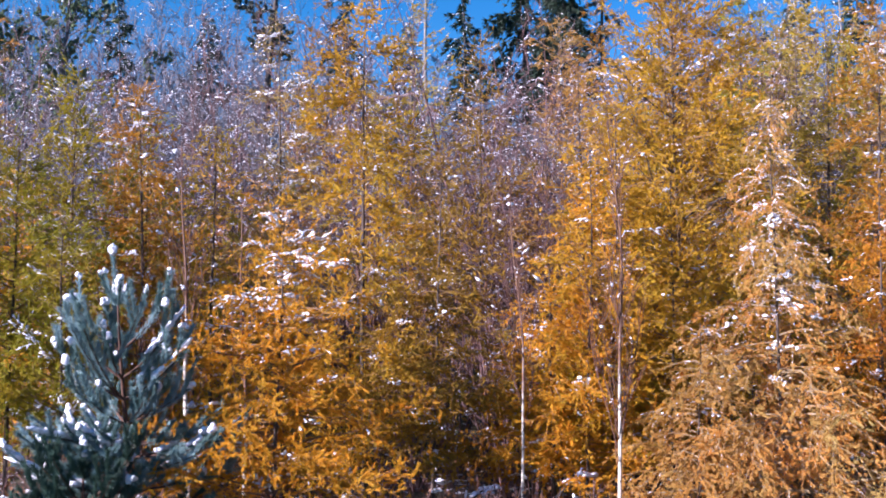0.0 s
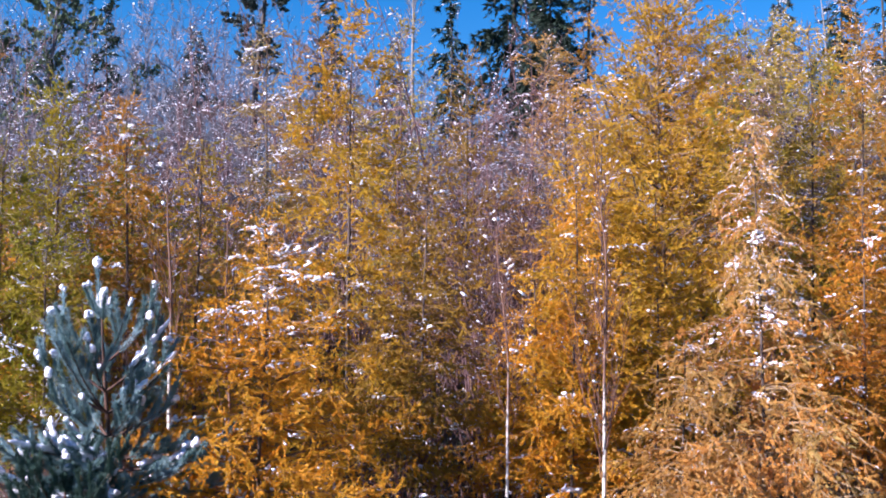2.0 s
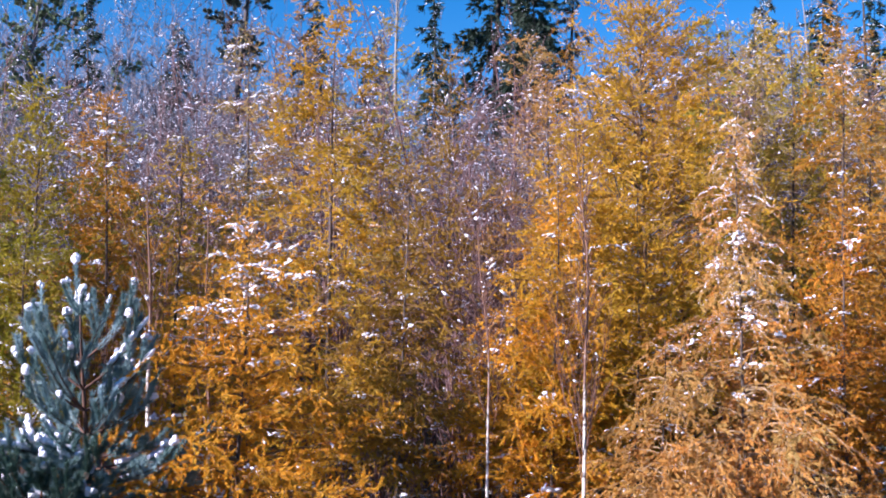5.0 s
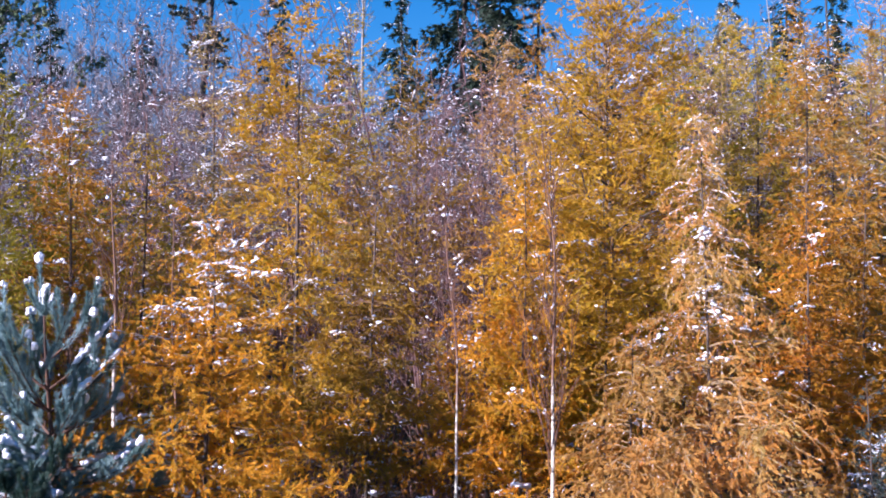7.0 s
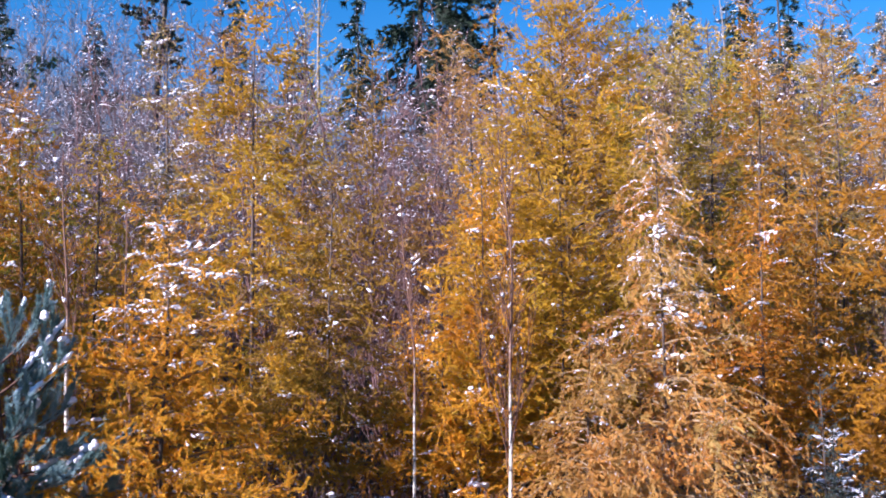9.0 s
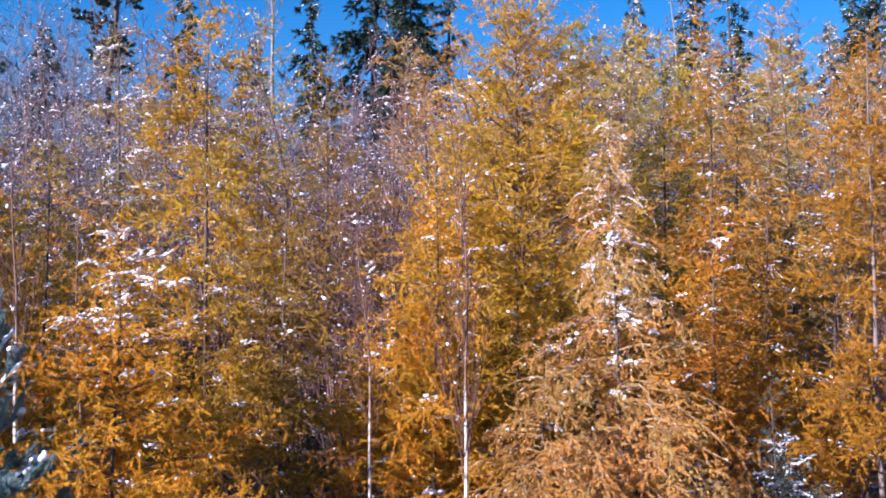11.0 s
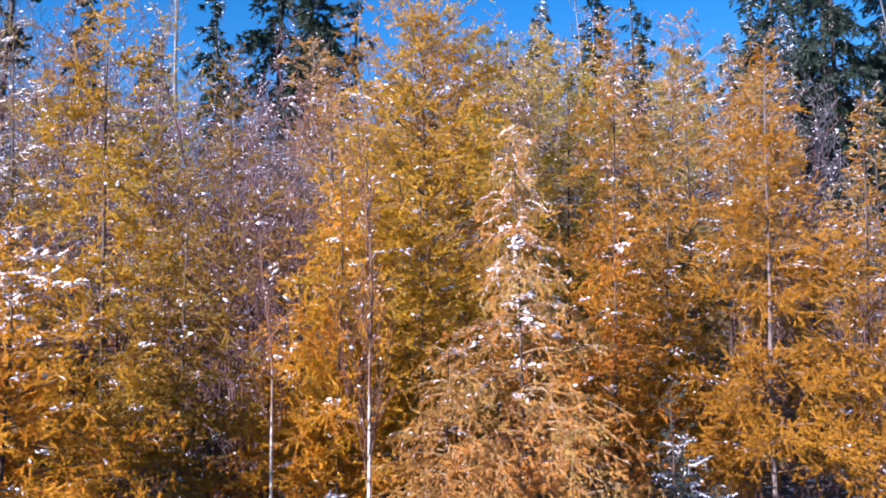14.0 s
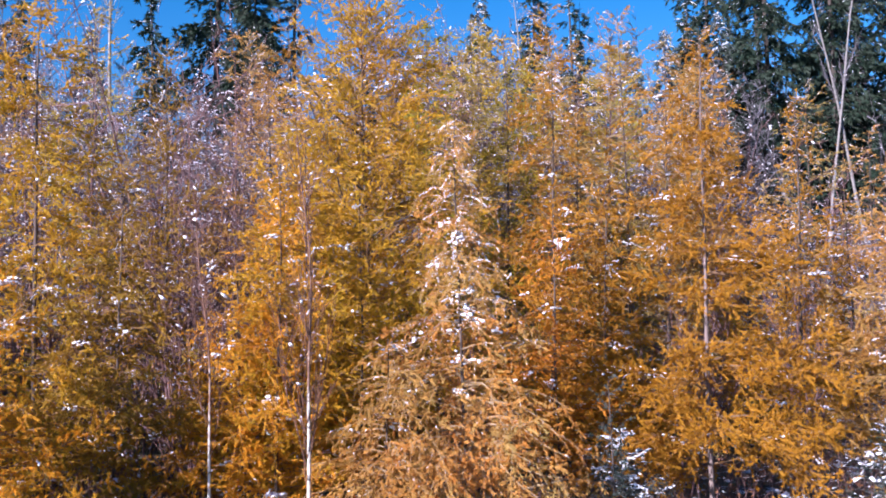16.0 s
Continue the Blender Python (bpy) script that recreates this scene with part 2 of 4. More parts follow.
# ---- conifers ----
def wood_and_leaf(name, wood, leaf, mats, parent, label="", kind=""):
    """One mesh of woody tubes and needles, with a material for each."""
    ob = soup(name, wood + leaf, mats[0], parent, label, smooth=False)
    ob.data.materials.append(mats[1])
    nw, nl = sum(len(f) for _, f in wood), sum(len(f) for _, f in leaf)
    ob.data.polygons.foreach_set("material_index", np.r_[np.zeros(nw), np.ones(nl)].astype(np.int32))
    if kind:
        tagged(ob, kind=kind)
    return ob


def tufts(p, length, lush, step, rng):
    """Points spaced along the polylines p where tufts of needles stand, with their directions and the line they belong to."""
    m = (length / step * lush * rng.uniform(0.6, 1.4, len(p))).astype(int) + 1
    w = np.repeat(np.arange(len(p)), m)
    q, t = along(p, w, rng.uniform(0.08, 1.0, len(w)))
    return q, t, w


def conifer(name, x, y, h, reach, needles, seed, label, category="larch tree", group="", limbs=90, twigs=11, base=0.03, power=0.62,
            up=0.28, droop=0.34, curl=0.12, sag=0.25, space=0.0078, each=6, length=0.036, width=0.0058, thick=0.032, tuft=0.0125, shoot=0.12, flame=0.3,
            snow=60, top_snow=0.0, bare=0.0, bark=None, twig=None, lean=(0.0, 0.0), snow_size=1.0, ahead=1.7, dust=3.5, gap=None,
            split=True, laden=None, heavy=1.0, pads=9, pad_zone=(0.0, 0.7), skirt=0.55, pad_size=1.0, top_bare=0.4, twig_len=0.46, twig_r=0.0022, jag=0.55):
    rng = np.random.default_rng(seed)
    if category == "larch tree" and split and y > 9 and base < 0.05:
        base = min(0.16, 0.45 / h)
    if split and y > 9.3 and each == 6:
        each, width, tuft = (3, width * 1.7, tuft * 1.3) if y > 10.4 else (4, width * 1.4, tuft * 1.1)
    root = thing(name, pose(x, y, float(rise(x, y)) - 0.03), label, category, group)
    # trunk
    k = 18
    s = np.linspace(0, 1, k)
    ph = rng.uniform(0, 6.28, 4)
    tp = np.stack([lean[0] * s**1.3 * h + 0.008 * h * (np.sin(3.5 * s + ph[0]) - np.sin(ph[0])) + 0.003 * h * np.sin(11 * s + ph[2]) * s,
                   lean[1] * s**1.3 * h + 0.008 * h * (np.sin(3.1 * s + ph[1]) - np.sin(ph[1])), s * h], -1)
    tr = 0.68 * thick * (1.0 - s) ** 0.8 + 0.003
    tr[0] *= 1.35
    soup("trunk", [tubes(tp[None], tr[None], 9)], bark or LARCH_BARK, root)
    # limbs
    limbs = int(limbs * 1.12)
    i = np.arange(limbs)
    u = base + (0.985 - base) * np.clip((i + rng.uniform(-0.6, 1.4, limbs)) / limbs, 0, 1)
    if gap:
        keep = (u < gap[0]) | (u > gap[1]) | (rng.random(limbs) < 0.25)
        u = u[keep]
    limbs = len(u)
    az = rng.uniform(0, 6.28, limbs)
    ln = reach * ((1 - u) / (1 - base)) ** power * rng.uniform(jag, 1.12, limbs) * np.clip(skirt + (u - base) * 4, 0, 1) + 0.07
    ln *= rng.choice([1.0, 0.32], limbs, p=[0.74, 0.26])
    o = np.stack([np.interp(u, s, tp[:, j]) for j in range(3)], -1)
    d = np.stack([np.cos(az), np.sin(az), 0 * az], -1)
    perp = np.stack([-np.sin(az), np.cos(az), 0 * az], -1)
    kk = np.linspace(0, 1, 7)
    rise_up = up * rng.uniform(0.3, 1.7, (limbs, 1)) + 0.9 * np.clip(u[:, None] - 0.82, 0, 1) * 4 * up
    hgt = rise_up * kk - droop * rng.uniform(0.5, 1.5, (limbs, 1)) * kk**2 + curl * kk**4
    wv = 0.07 * np.sin(4 * kk + rng.uniform(0, 6.28, (limbs, 1))) * kk**0.5 + 0.03 * np.sin(11 * kk + rng.uniform(0, 6.28, (limbs, 1)))
    hgt = hgt + 0.045 * np.sin(8 * kk + rng.uniform(0, 6.28, (limbs, 1))) * kk
    lp = o[:, None] + ln[:, None, None] * (d[:, None] * kk[:, None] + perp[:, None] * wv[..., None])
    lp[..., 2] += ln[:, None] * hgt
    lr = np.clip(0.010 * ln, 0.003, 0.014 * max(1, reach))[:, None] * (1 - 0.8 * kk)
    # twigs
    count = np.maximum(3, (twigs * (ln / reach) ** 0.9 * rng.uniform(0.7, 1.3, limbs)).astype(int))
    wh = np.repeat(np.arange(limbs), count)
    n = len(wh)
    st = rng.uniform(0.0, 1.0, n) ** 0.7
    q, t = along(lp, wh, st)
    sg = rng.choice([-1.0, 1.0], n)[:, None]
    td = unit(t * 0.75 + perp[wh] * sg * rng.uniform(0.2, 1.0, (n, 1)) + np.array([0, 0, 1.0]) * rng.uniform(-0.5, 0.35, (n, 1)))
    tl = (0.06 * reach + twig_len * ln[wh] * (1 - 0.6 * st)) * rng.uniform(0.5, 1.2, n)
    k2 = np.linspace(0, 1, 4 if split else 2)
    turn = unit(np.cross(td, rng.normal(size=td.shape)))
    tw = q[:, None] + tl[:, None, None] * (td[:, None] * k2[:, None] + turn[:, None] * (rng.uniform(0.0, 0.30, (n, 1)) * k2**2)[..., None])
    tw[..., 2] -= tl[:, None] * sag * rng.uniform(0.3, 1.6, (n, 1)) * k2**2
    tw[..., 2] = np.maximum(tw[..., 2], 0.06)
    lp[..., 2] = np.maximum(lp[..., 2], 0.05)
    rt = np.full((n, len(k2)), twig_r) * (1.25 - k2)
    lush = (1 - bare) * (1 - top_bare * np.clip((u - 0.5) * 2, 0, 1))
    mats = (twig or LARCH_TWIG, needles)
    if split:
        # short side shoots that turn up, and tufts of needles along all the wood
        c = np.clip((tl / 0.075 * rng.uniform(0.6, 1.4, n)).astype(int), 1, 6)
        w2 = np.repeat(np.arange(n), c)
        qs, ts = along(tw, w2, rng.uniform(0.1, 1.0, len(w2)))
        ds = unit(ts * 0.6 + rng.normal(0, 0.55, ts.shape) + np.array([0, 0, flame]))
        sh = np.stack([qs, qs + ds * (shoot * rng.uniform(0.5, 1.4, len(w2)))[:, None]], 1)
        qa, ta, wi = tufts(tw, tl, lush[wh], 1.8 * tuft, rng)
        qc, tc, ci = tufts(sh, np.full(len(w2), shoot), lush[wh[w2]], tuft, rng)
        qb, tb, li = tufts(lp, ln * 0.9, lush, 1.8 * tuft, rng)
        own, own2, own3 = wh[wi], wh[w2[ci]], wh[w2]
        for j in range(limbs):
            a, b, c, e = wh == j, own == j, li == j, own2 == j
            wood = [tubes(lp[j:j + 1], lr[j:j + 1], 4), tubes(tw[a], rt[a], 3) if y < 9.3 else ribbons(tw[a], 2.4 * twig_r, rng), slivers(sh[own3 == j], 2 * twig_r, rng)]
            wood_and_leaf("bough", wood, [blades(np.r_[qa[b], qb[c], qc[e]], np.r_[ta[b], tb[c], tc[e]], each, length, width, ahead, rng)], mats, root)
    else:
        m = (tl / space * lush[wh] * rng.uniform(0.5, 1.5, n)).astype(int) + 1
        wi = np.repeat(np.arange(n), m)
        qa, ta = along(tw, wi, rng.uniform(0.02, 1.05, len(wi)))
        ml = (ln * 0.8 / space * lush).astype(int) + 1
        li = np.repeat(np.arange(limbs), ml)
        qb, tb = along(lp, li, rng.uniform(0.06, 1.04, len(li)))
        wood_and_leaf("crown", [tubes(lp, lr, 3), slivers(tw, 2.5 * twig_r, rng)],
                      [blades(np.r_[qa, qb], np.r_[ta, tb], each, length, width, ahead, rng)], mats, root, kind="stuff")
    # snow lying on limbs and twigs
    if snow:
        ns = int(snow * 0.55)
        pick = rng.integers(0, n, ns * 4)
        q1, t1 = along(tw, pick, rng.uniform(0.2, 1.0, ns * 4))
        wt = 0.25 + top_snow * np.clip(q1[:, 2] / h, 0, 1) ** 2
        keep = np.argsort(rng.random(ns * 4) / wt)[:ns]
        q1, t1 = q1[keep], t1[keep]
        big = rng.random(ns) ** 5
        a = snow_size * (0.004 + 0.017 * big)
        bits = 4 if split else 2
        q1, t1, a = np.repeat(q1, bits, axis=0), np.repeat(t1, bits, axis=0), np.repeat(a, bits) * rng.uniform(0.45, 1.1, ns * bits)
        t1 = unit(t1 + 0.35 * rng.normal(size=t1.shape) * np.array([1, 1, 0.5]))
        q1 = q1 + t1 * (rng.normal(0, 1.8, len(a)) * a)[:, None]
        size = np.stack([a * rng.uniform(0.8, 2.2, len(a)), a * rng.uniform(0.6, 1.0, len(a)), a * rng.uniform(0.55, 0.9, len(a))], -1)
        q1[:, 2] += size[:, 2] * 0.5
        chunks = [lumps(q1, t1, size, rng, 1 if split else 0)]
        nd = int(ns * dust)
        pl = rng.choice(limbs, nd, p=(0.25 + u**2) / (0.25 + u**2).sum())
        q2, t2 = along(lp, pl, rng.uniform(0.3, 1.0, nd))
        pt = rng.choice(n, nd, p=(0.25 + u[wh]**2) / (0.25 + u[wh]**2).sum())
        q3, t3 = along(tw, pt, rng.uniform(0.1, 0.9, nd))
        q2, t2 = np.r_[q2, q3], np.r_[t2, t3]
        size = np.stack([rng.uniform(0.008, 0.040, 2 * nd), rng.uniform(0.0025, 0.006, 2 * nd), rng.uniform(0.0025, 0.0055, 2 * nd)], -1) * snow_size
        q2[:, 2] += size[:, 2] * 0.7
        chunks.append(lumps(q2, t2, size, rng, 0))
        if pads and split:
            k6 = 14
            pw = rng.choice(np.flatnonzero((u >= pad_zone[0]) & (u <= pad_zone[1])), pads)
            q5, t5 = along(lp, pw, rng.uniform(0.2, 0.8, pads))
            q5, t5 = np.repeat(q5, k6, axis=0), np.repeat(t5, k6, axis=0)
            side = unit(np.cross(t5, [0, 0, 1.0]))
            q5 = q5 + t5 * rng.normal(0, 0.05, (pads * k6, 1)) + side * rng.normal(0, 0.03, (pads * k6, 1)) + np.array([0, 0, 1.0]) * rng.normal(0.005, 0.014, (pads * k6, 1))
            a5 = pad_size * rng.uniform(0.004, 0.017, pads * k6)
            chunks.append(lumps(q5, t5 * np.array([1, 1, 0.5]), np.stack([a5 * 1.6, a5 * 1.2, a5 * 0.8], -1), rng, 1))
        if laden is None and split:
            laden = (0.2, 0.97, 0.045)
        if laden:
            on = np.flatnonzero((u > laden[0]) & (u < laden[1]) & (rng.random(limbs) < laden[2]))
            f = np.tile(np.linspace(0.3, 1.0, 14), len(on)) + rng.normal(0, 0.02, 14 * len(on))
            q4, t4 = along(lp, np.repeat(on, 14), f)
            m4 = len(q4)
            q4 = q4 + rng.normal(0, 0.008, q4.shape)
            size = heavy * np.stack([rng.uniform(0.012, 0.036, m4), rng.uniform(0.006, 0.013, m4), rng.uniform(0.005, 0.010, m4)], -1)
            chunks.append(lumps(q4, t4, size, rng, 1))
            tz = np.flatnonzero(np.isin(wh, on) & (rng.random(n) < 0.6))
            f = np.tile(np.linspace(0.15, 1.0, 4), len(tz))
            q4, t4 = along(tw, np.repeat(tz, 4), f)
            size = heavy * np.stack([rng.uniform(0.012, 0.032, len(q4)), rng.uniform(0.005, 0.011, len(q4)), rng.uniform(0.004, 0.009, len(q4))], -1)
            chunks.append(lumps(q4 + np.array([0, 0, 0.006]), t4, size, rng, 0))
        tagged(soup("snow", chunks, SNOW, root, "small clumps of fresh snow"), kind="stuff")
    return root


# ---- bare broadleaved trees and shrubs ----
def grow(starts, dirs, lens, seg, wig, lift, rng):
    """Polylines that start at the given points and wander while they bend upwards."""
    n = len(starts)
    p = np.zeros((n, seg, 3))
    p[:, 0] = starts
    d = unit(dirs)
    for j in range(1, seg):
        d = unit(d + wig * rng.normal(size=(n, 3)) + np.array([0, 0, lift]))
        p[:, j] = p[:, j - 1] + d * (lens / (seg - 1))[:, None]
    return p


def sprouts(par, par_len, per, lo, hi, share, spread, seg, wig, lift, rng):
    """Side shoots of the polylines par."""
    n = len(par)
    wh = np.repeat(np.arange(n), per)
    s = rng.uniform(lo, hi, len(wh))
    q, t = along(par, wh, s)
    d = unit(t + spread * unit(rng.normal(size=(len(wh), 3))))
    ln = par_len[wh] * share * (1.15 - s) * rng.uniform(0.6, 1.3, len(wh))
    return grow(q, d, ln, seg, wig, lift, rng), ln


def sprinkle(paths, count, rng, scale=1.0, level=0):
    wh = rng.integers(0, len(paths), count)
    q, t = along(paths, wh, rng.uniform(0.1, 1.0, count))
    t = t * np.array([1, 1, 0.15])
    a = scale * (0.006 + 0.026 * rng.random(count) ** 5)
    size = np.stack([a * rng.uniform(0.8, 2.6, count), a * rng.uniform(0.4, 1.0, count), a * rng.uniform(0.4, 0.8, count)], -1)
    q = q + np.array([0, 0, 0.5]) * size[:, 2:]
    return lumps(q, t, size, rng, level)


def bare_tree(name, x, y, h, thick, seed, label, category, bark, twig_mat, branches=22, twigs=7, lean=(0, 0), start=0.3, share=0.36, spread=0.55,
              lift=0.10, snow=60, leaves=None, leaf_count=0, leaf_size=0.05, group="", snow_scale=1.0, bend=0.012, twig_r=0.0022):
    rng = np.random.default_rng(seed)
    root = thing(name, pose(x, y, float(rise(x, y)) - 0.03), label, category, group)
    s = np.linspace(0, 1, 20)
    ph = rng.uniform(0, 6.28, 4)
    tp = np.stack([lean[0] * h * s + bend * h * (np.sin(4 * s + ph[0]) - np.sin(ph[0])) + 0.4 * bend * h * np.sin(13 * s + ph[2]) * s,
                   lean[1] * h * s + bend * h * (np.sin(3 * s + ph[1]) - np.sin(ph[1])), h * s], -1)
    tr = thick * (1 - s) ** 0.9 + 0.003
    tr[0] *= 1.3
    soup("trunk", [tubes(tp[None], tr[None], 9)], bark, root)
    b1, l1 = sprouts(tp[None], np.array([h]), branches, start, 0.97, share, spread, 8, 0.07, lift, rng)
    b2, l2 = sprouts(b1, l1, twigs, 0.15, 1.0, 0.5, 0.6, 4, 0.10, lift * 0.7, rng)
    b3, l3 = sprouts(b2, l2, 3, 0.2, 1.0, 0.55, 0.7, 3, 0.12, lift * 0.5, rng)
    r1 = np.clip(0.009 * l1, 0.003, 0.3 * thick)[:, None] * (1 - 0.75 * np.linspace(0, 1, 8))
    for j in range(branches):
        c2, c3 = b2[j * twigs:(j + 1) * twigs], b3[3 * j * twigs:3 * (j + 1) * twigs]
        soup("branch", [tubes(b1[j:j + 1], r1[j:j + 1], 5), tubes(c2, np.full((len(c2), 4), twig_r), 3), slivers(c3, 2.2 * twig_r, rng)], twig_mat, root)
    if leaves:
        wh = rng.integers(0, len(b3), leaf_count)
        q, t = along(b3, wh, rng.uniform(0.2, 1, leaf_count))
        tagged(soup("leaves", [blades(q, t, 1, leaf_size, leaf_size * 0.9, 0.2, rng)], leaves, root, smooth=False), kind="stuff")
    if snow:
        tagged(soup("snow", [sprinkle(b1, snow // 2, rng, snow_scale), sprinkle(b2, snow, rng, snow_scale * 0.9)], SNOW, root, "small clumps of fresh snow"), kind="stuff")
    return root


def shrub(name, x, y, h, wide, seed, label, mat, stems=9, snow=150, snow_scale=1.0, category="shrub", group="", leaves=0, twig_r=0.0022, side=7, wild=0.7):
    rng = np.random.default_rng(seed)
    root = thing(name, pose(x, y, float(rise(x, y)) - 0.03), label, category, group)
    a = rng.uniform(0, 6.28, stems)
    d = np.stack([np.cos(a) * wide, np.sin(a) * wide, np.full(stems, 1.0)], -1) * rng.uniform(0.6, 1.1, (stems, 1))
    d[:, 2] = 1.0
    ls = h * rng.uniform(0.7, 1.05, stems)
    st = np.stack([np.cos(a), np.sin(a), 0 * a], -1) * 0.08 * rng.random((stems, 1))
    p = grow(st, d, ls, 10, 0.07, 0.05, rng)
    rs = (0.004 + 0.0035 * ls)[:, None] * (1.05 - np.linspace(0, 1, 10))
    m = side + 3
    b1, l1 = sprouts(p, ls, m, 0.2, 0.98, 0.34, wild, 5, 0.13, 0.10 - 0.06 * wild, rng)
    b2, l2 = sprouts(b1, l1, side, 0.15, 1.0, 0.55, 0.3 + wild, 2, 0.12, 0.02, rng)
    for j in range(stems):
        c1, c2 = b1[j * m:(j + 1) * m], b2[j * m * side:(j + 1) * m * side]
        soup("stem", [tubes(p[j:j + 1], rs[j:j + 1], 5), tubes(c1, np.full((len(c1), 5), twig_r * 1.5), 3), slivers(c2, 2.2 * twig_r, rng)], mat, root)
    if leaves:
        wh = rng.integers(0, len(b2), leaves)
        q, t = along(b2, wh, rng.uniform(0.2, 1, leaves))
        tagged(soup("leaves", [blades(q, t, 1, 0.05, 0.025, -0.2, rng)], DEAD, root, smooth=False), kind="stuff")
    if snow:
        tagged(soup("snow", [sprinkle(b1, snow // 2, rng, snow_scale), sprinkle(b2, snow, rng, snow_scale)], SNOW, root, "small clumps of fresh snow"), kind="stuff")
    return root


# ---- young pines with brush-like shoots ----
def young_pine(x, y, h, reach, tiers, seed, label, needles, snow=1.0, lean=0.0, slab=0.35, low=0.8):
    """tiers: fractions of the height at which whorls of branches stand; the last is the ring round the leader."""
    rng = np.random.default_rng(seed)
    root = thing("pine_sapling", pose(x, y, float(rise(x, y)) - 0.03), label, "pine tree")
    s = np.linspace(0, 1, 10)
    tp = np.stack([lean * h * s + 0.015 * np.sin(5 * s), 0.02 * np.sin(4 * s + 1), s * h * 0.85], -1)
    soup("trunk", [tubes(tp[None], (0.022 * (1 - s) + 0.007)[None], 9)], PINE_BARK, root)

    def brush(path, white, name="shoot", ball=1.0):
        ln = float(np.linalg.norm(np.diff(path, axis=0), axis=1).sum())
        n = max(12, int(ln / 0.0019))
        q, t = along(path[None], np.zeros(n, int), rng.uniform(0, 1.0, n))
        stem = tubes(path[None], np.linspace(0.008, 0.006, len(path))[None], 5)
        ob = soup(name, [blades(q, t, 4, 0.050, 0.0052, 1.25, rng), stem], needles, root, smooth=False)
        steep = (path[-1, 2] - path[0, 2]) / ln
        if rng.random() < white * snow:
            if steep > (0.95 if slab > 0.9 else 0.8) or rng.random() > slab:
                q, t = along(path[None], np.zeros(4, int), np.array([0.93, 1.0, 1.0, 0.98]))
                a = rng.uniform(0.014, 0.025, 4) * ball * rng.uniform(0.6, 1.25)
                q = q + np.array([0, 0, 0.018 * ball]) + rng.normal(0, 0.007, (4, 3))
                size = np.stack([a, a * 0.95, a * 1.05], -1)
                t = np.tile([1.0, 0.1, 0.0], (4, 1))
            else:
                m = 8
                q, t = along(path[None], np.zeros(m, int), np.linspace(rng.uniform(0.1, 0.4), 1.0, m))
                a = rng.uniform(0.016, 0.032, m)
                q = q + np.array([-0.006, 0, 0.028]) + rng.normal(0, 0.005, (m, 3))
                size = np.stack([ln * 0.13 + 0 * a, a, a * 0.75], -1)
            soup("snow_cap", [lumps(q, t, size, rng, 2)], SNOW, ob, "rounded cap of fresh snow")

    tip = tp[-1]
    k5 = np.linspace(0, 1, 6)[:, None]
    brush(tip + np.array([lean, 0, h * 0.18]) * k5, 9, "leader", 1.35)
    for j in range(5):
        a = 1.256 * j + rng.uniform(-0.3, 0.3)
        out, up = rng.uniform(0.08, 0.20), rng.uniform(0.10, 0.25)
        brush(tip + np.array([math.cos(a), math.sin(a), 0]) * out * k5**0.7 + np.array([0, 0, up]) * k5, 0.85)
    for f in tiers:
        z, high = f * h, f > 0.4
        r0 = (reach if high else low) * (1 - f) ** 0.28
        for j in range(4 if f > 0.6 else 6):
            a = (1.57 if f > 0.6 else 1.047) * j + rng.uniform(-0.4, 0.4) + 5 * f
            d = np.array([math.cos(a), math.sin(a), 0])
            r = r0 * rng.uniform(0.6, 1.1)
            pitch = (0.95 if f > 0.5 else 0.65 if high else 0.2) * rng.uniform(0.7, 1.3)
            k = np.linspace(0, 1, 8)[:, None]
            o = np.array([np.interp(z, tp[:, 2], tp[:, 0]), np.interp(z, tp[:, 2], tp[:, 1]), z])
            path = o + d * r * k + np.array([0, 0, 1.0]) * r * (0.55 * pitch * k + 0.45 * pitch * k**2)
            soup("branch", [tubes(path[None], np.linspace(0.011, 0.006, 8)[None], 6)], PINE_BARK, root)
            brush(path[2:], 0.45)
            td = unit(path[-1] - path[-2])
            across = unit(np.cross(td, [0, 0, 1.0]))
            for g in range(4 if f > 0.6 else 5 if high else 6):
                sg = (-1) ** g
                e = unit(td * rng.uniform(0.3, 0.9) + across * sg * rng.uniform(0.2, 0.8) + np.array([0, 0, rng.uniform(0.5, 1.2) if high else rng.uniform(0.0, 0.6)]))
                ln = rng.uniform(0.13, 0.26)
                st = path[(6, 6, 5, 4, 3, 2)[g]]
                brush(st + e * ln * k5 + np.array([0, 0, 0.03]) * k5**2, 0.36 if high else 0.28)
    return root


# ---- ground ----
def ground():
    rng = np.random.default_rng(5)
    gx = np.unique(np.r_[np.linspace(-12, 24, 91), np.linspace(-60, 80, 57), np.geomspace(90, 3000, 14), -np.geomspace(70, 3000, 14)])
    gy = np.unique(np.r_[np.linspace(4, 30, 66), np.linspace(-40, 60, 51), np.geomspace(70, 3000, 14), -np.geomspace(50, 3000, 14)])
    xx, yy = np.meshgrid(gx, gy)
    near = (np.abs(xx) < 40) & (yy > 5) & (yy < 35)
    zz = rise(xx, yy) + near * rng.normal(0, 0.018, xx.shape)
    v = np.stack([xx, yy, zz], -1).reshape(-1, 3)
    i = np.arange(len(v)).reshape(xx.shape)
    f = np.stack([i[:-1, :-1], i[:-1, 1:], i[1:, 1:], i[1:, :-1]], -1).reshape(-1, 4)
    ob = soup("ground", [(v, f)], GROUND)
    return tagged(ob, "forest floor of brown litter with thin patches of snow", "ground", kind="structure")


ground()

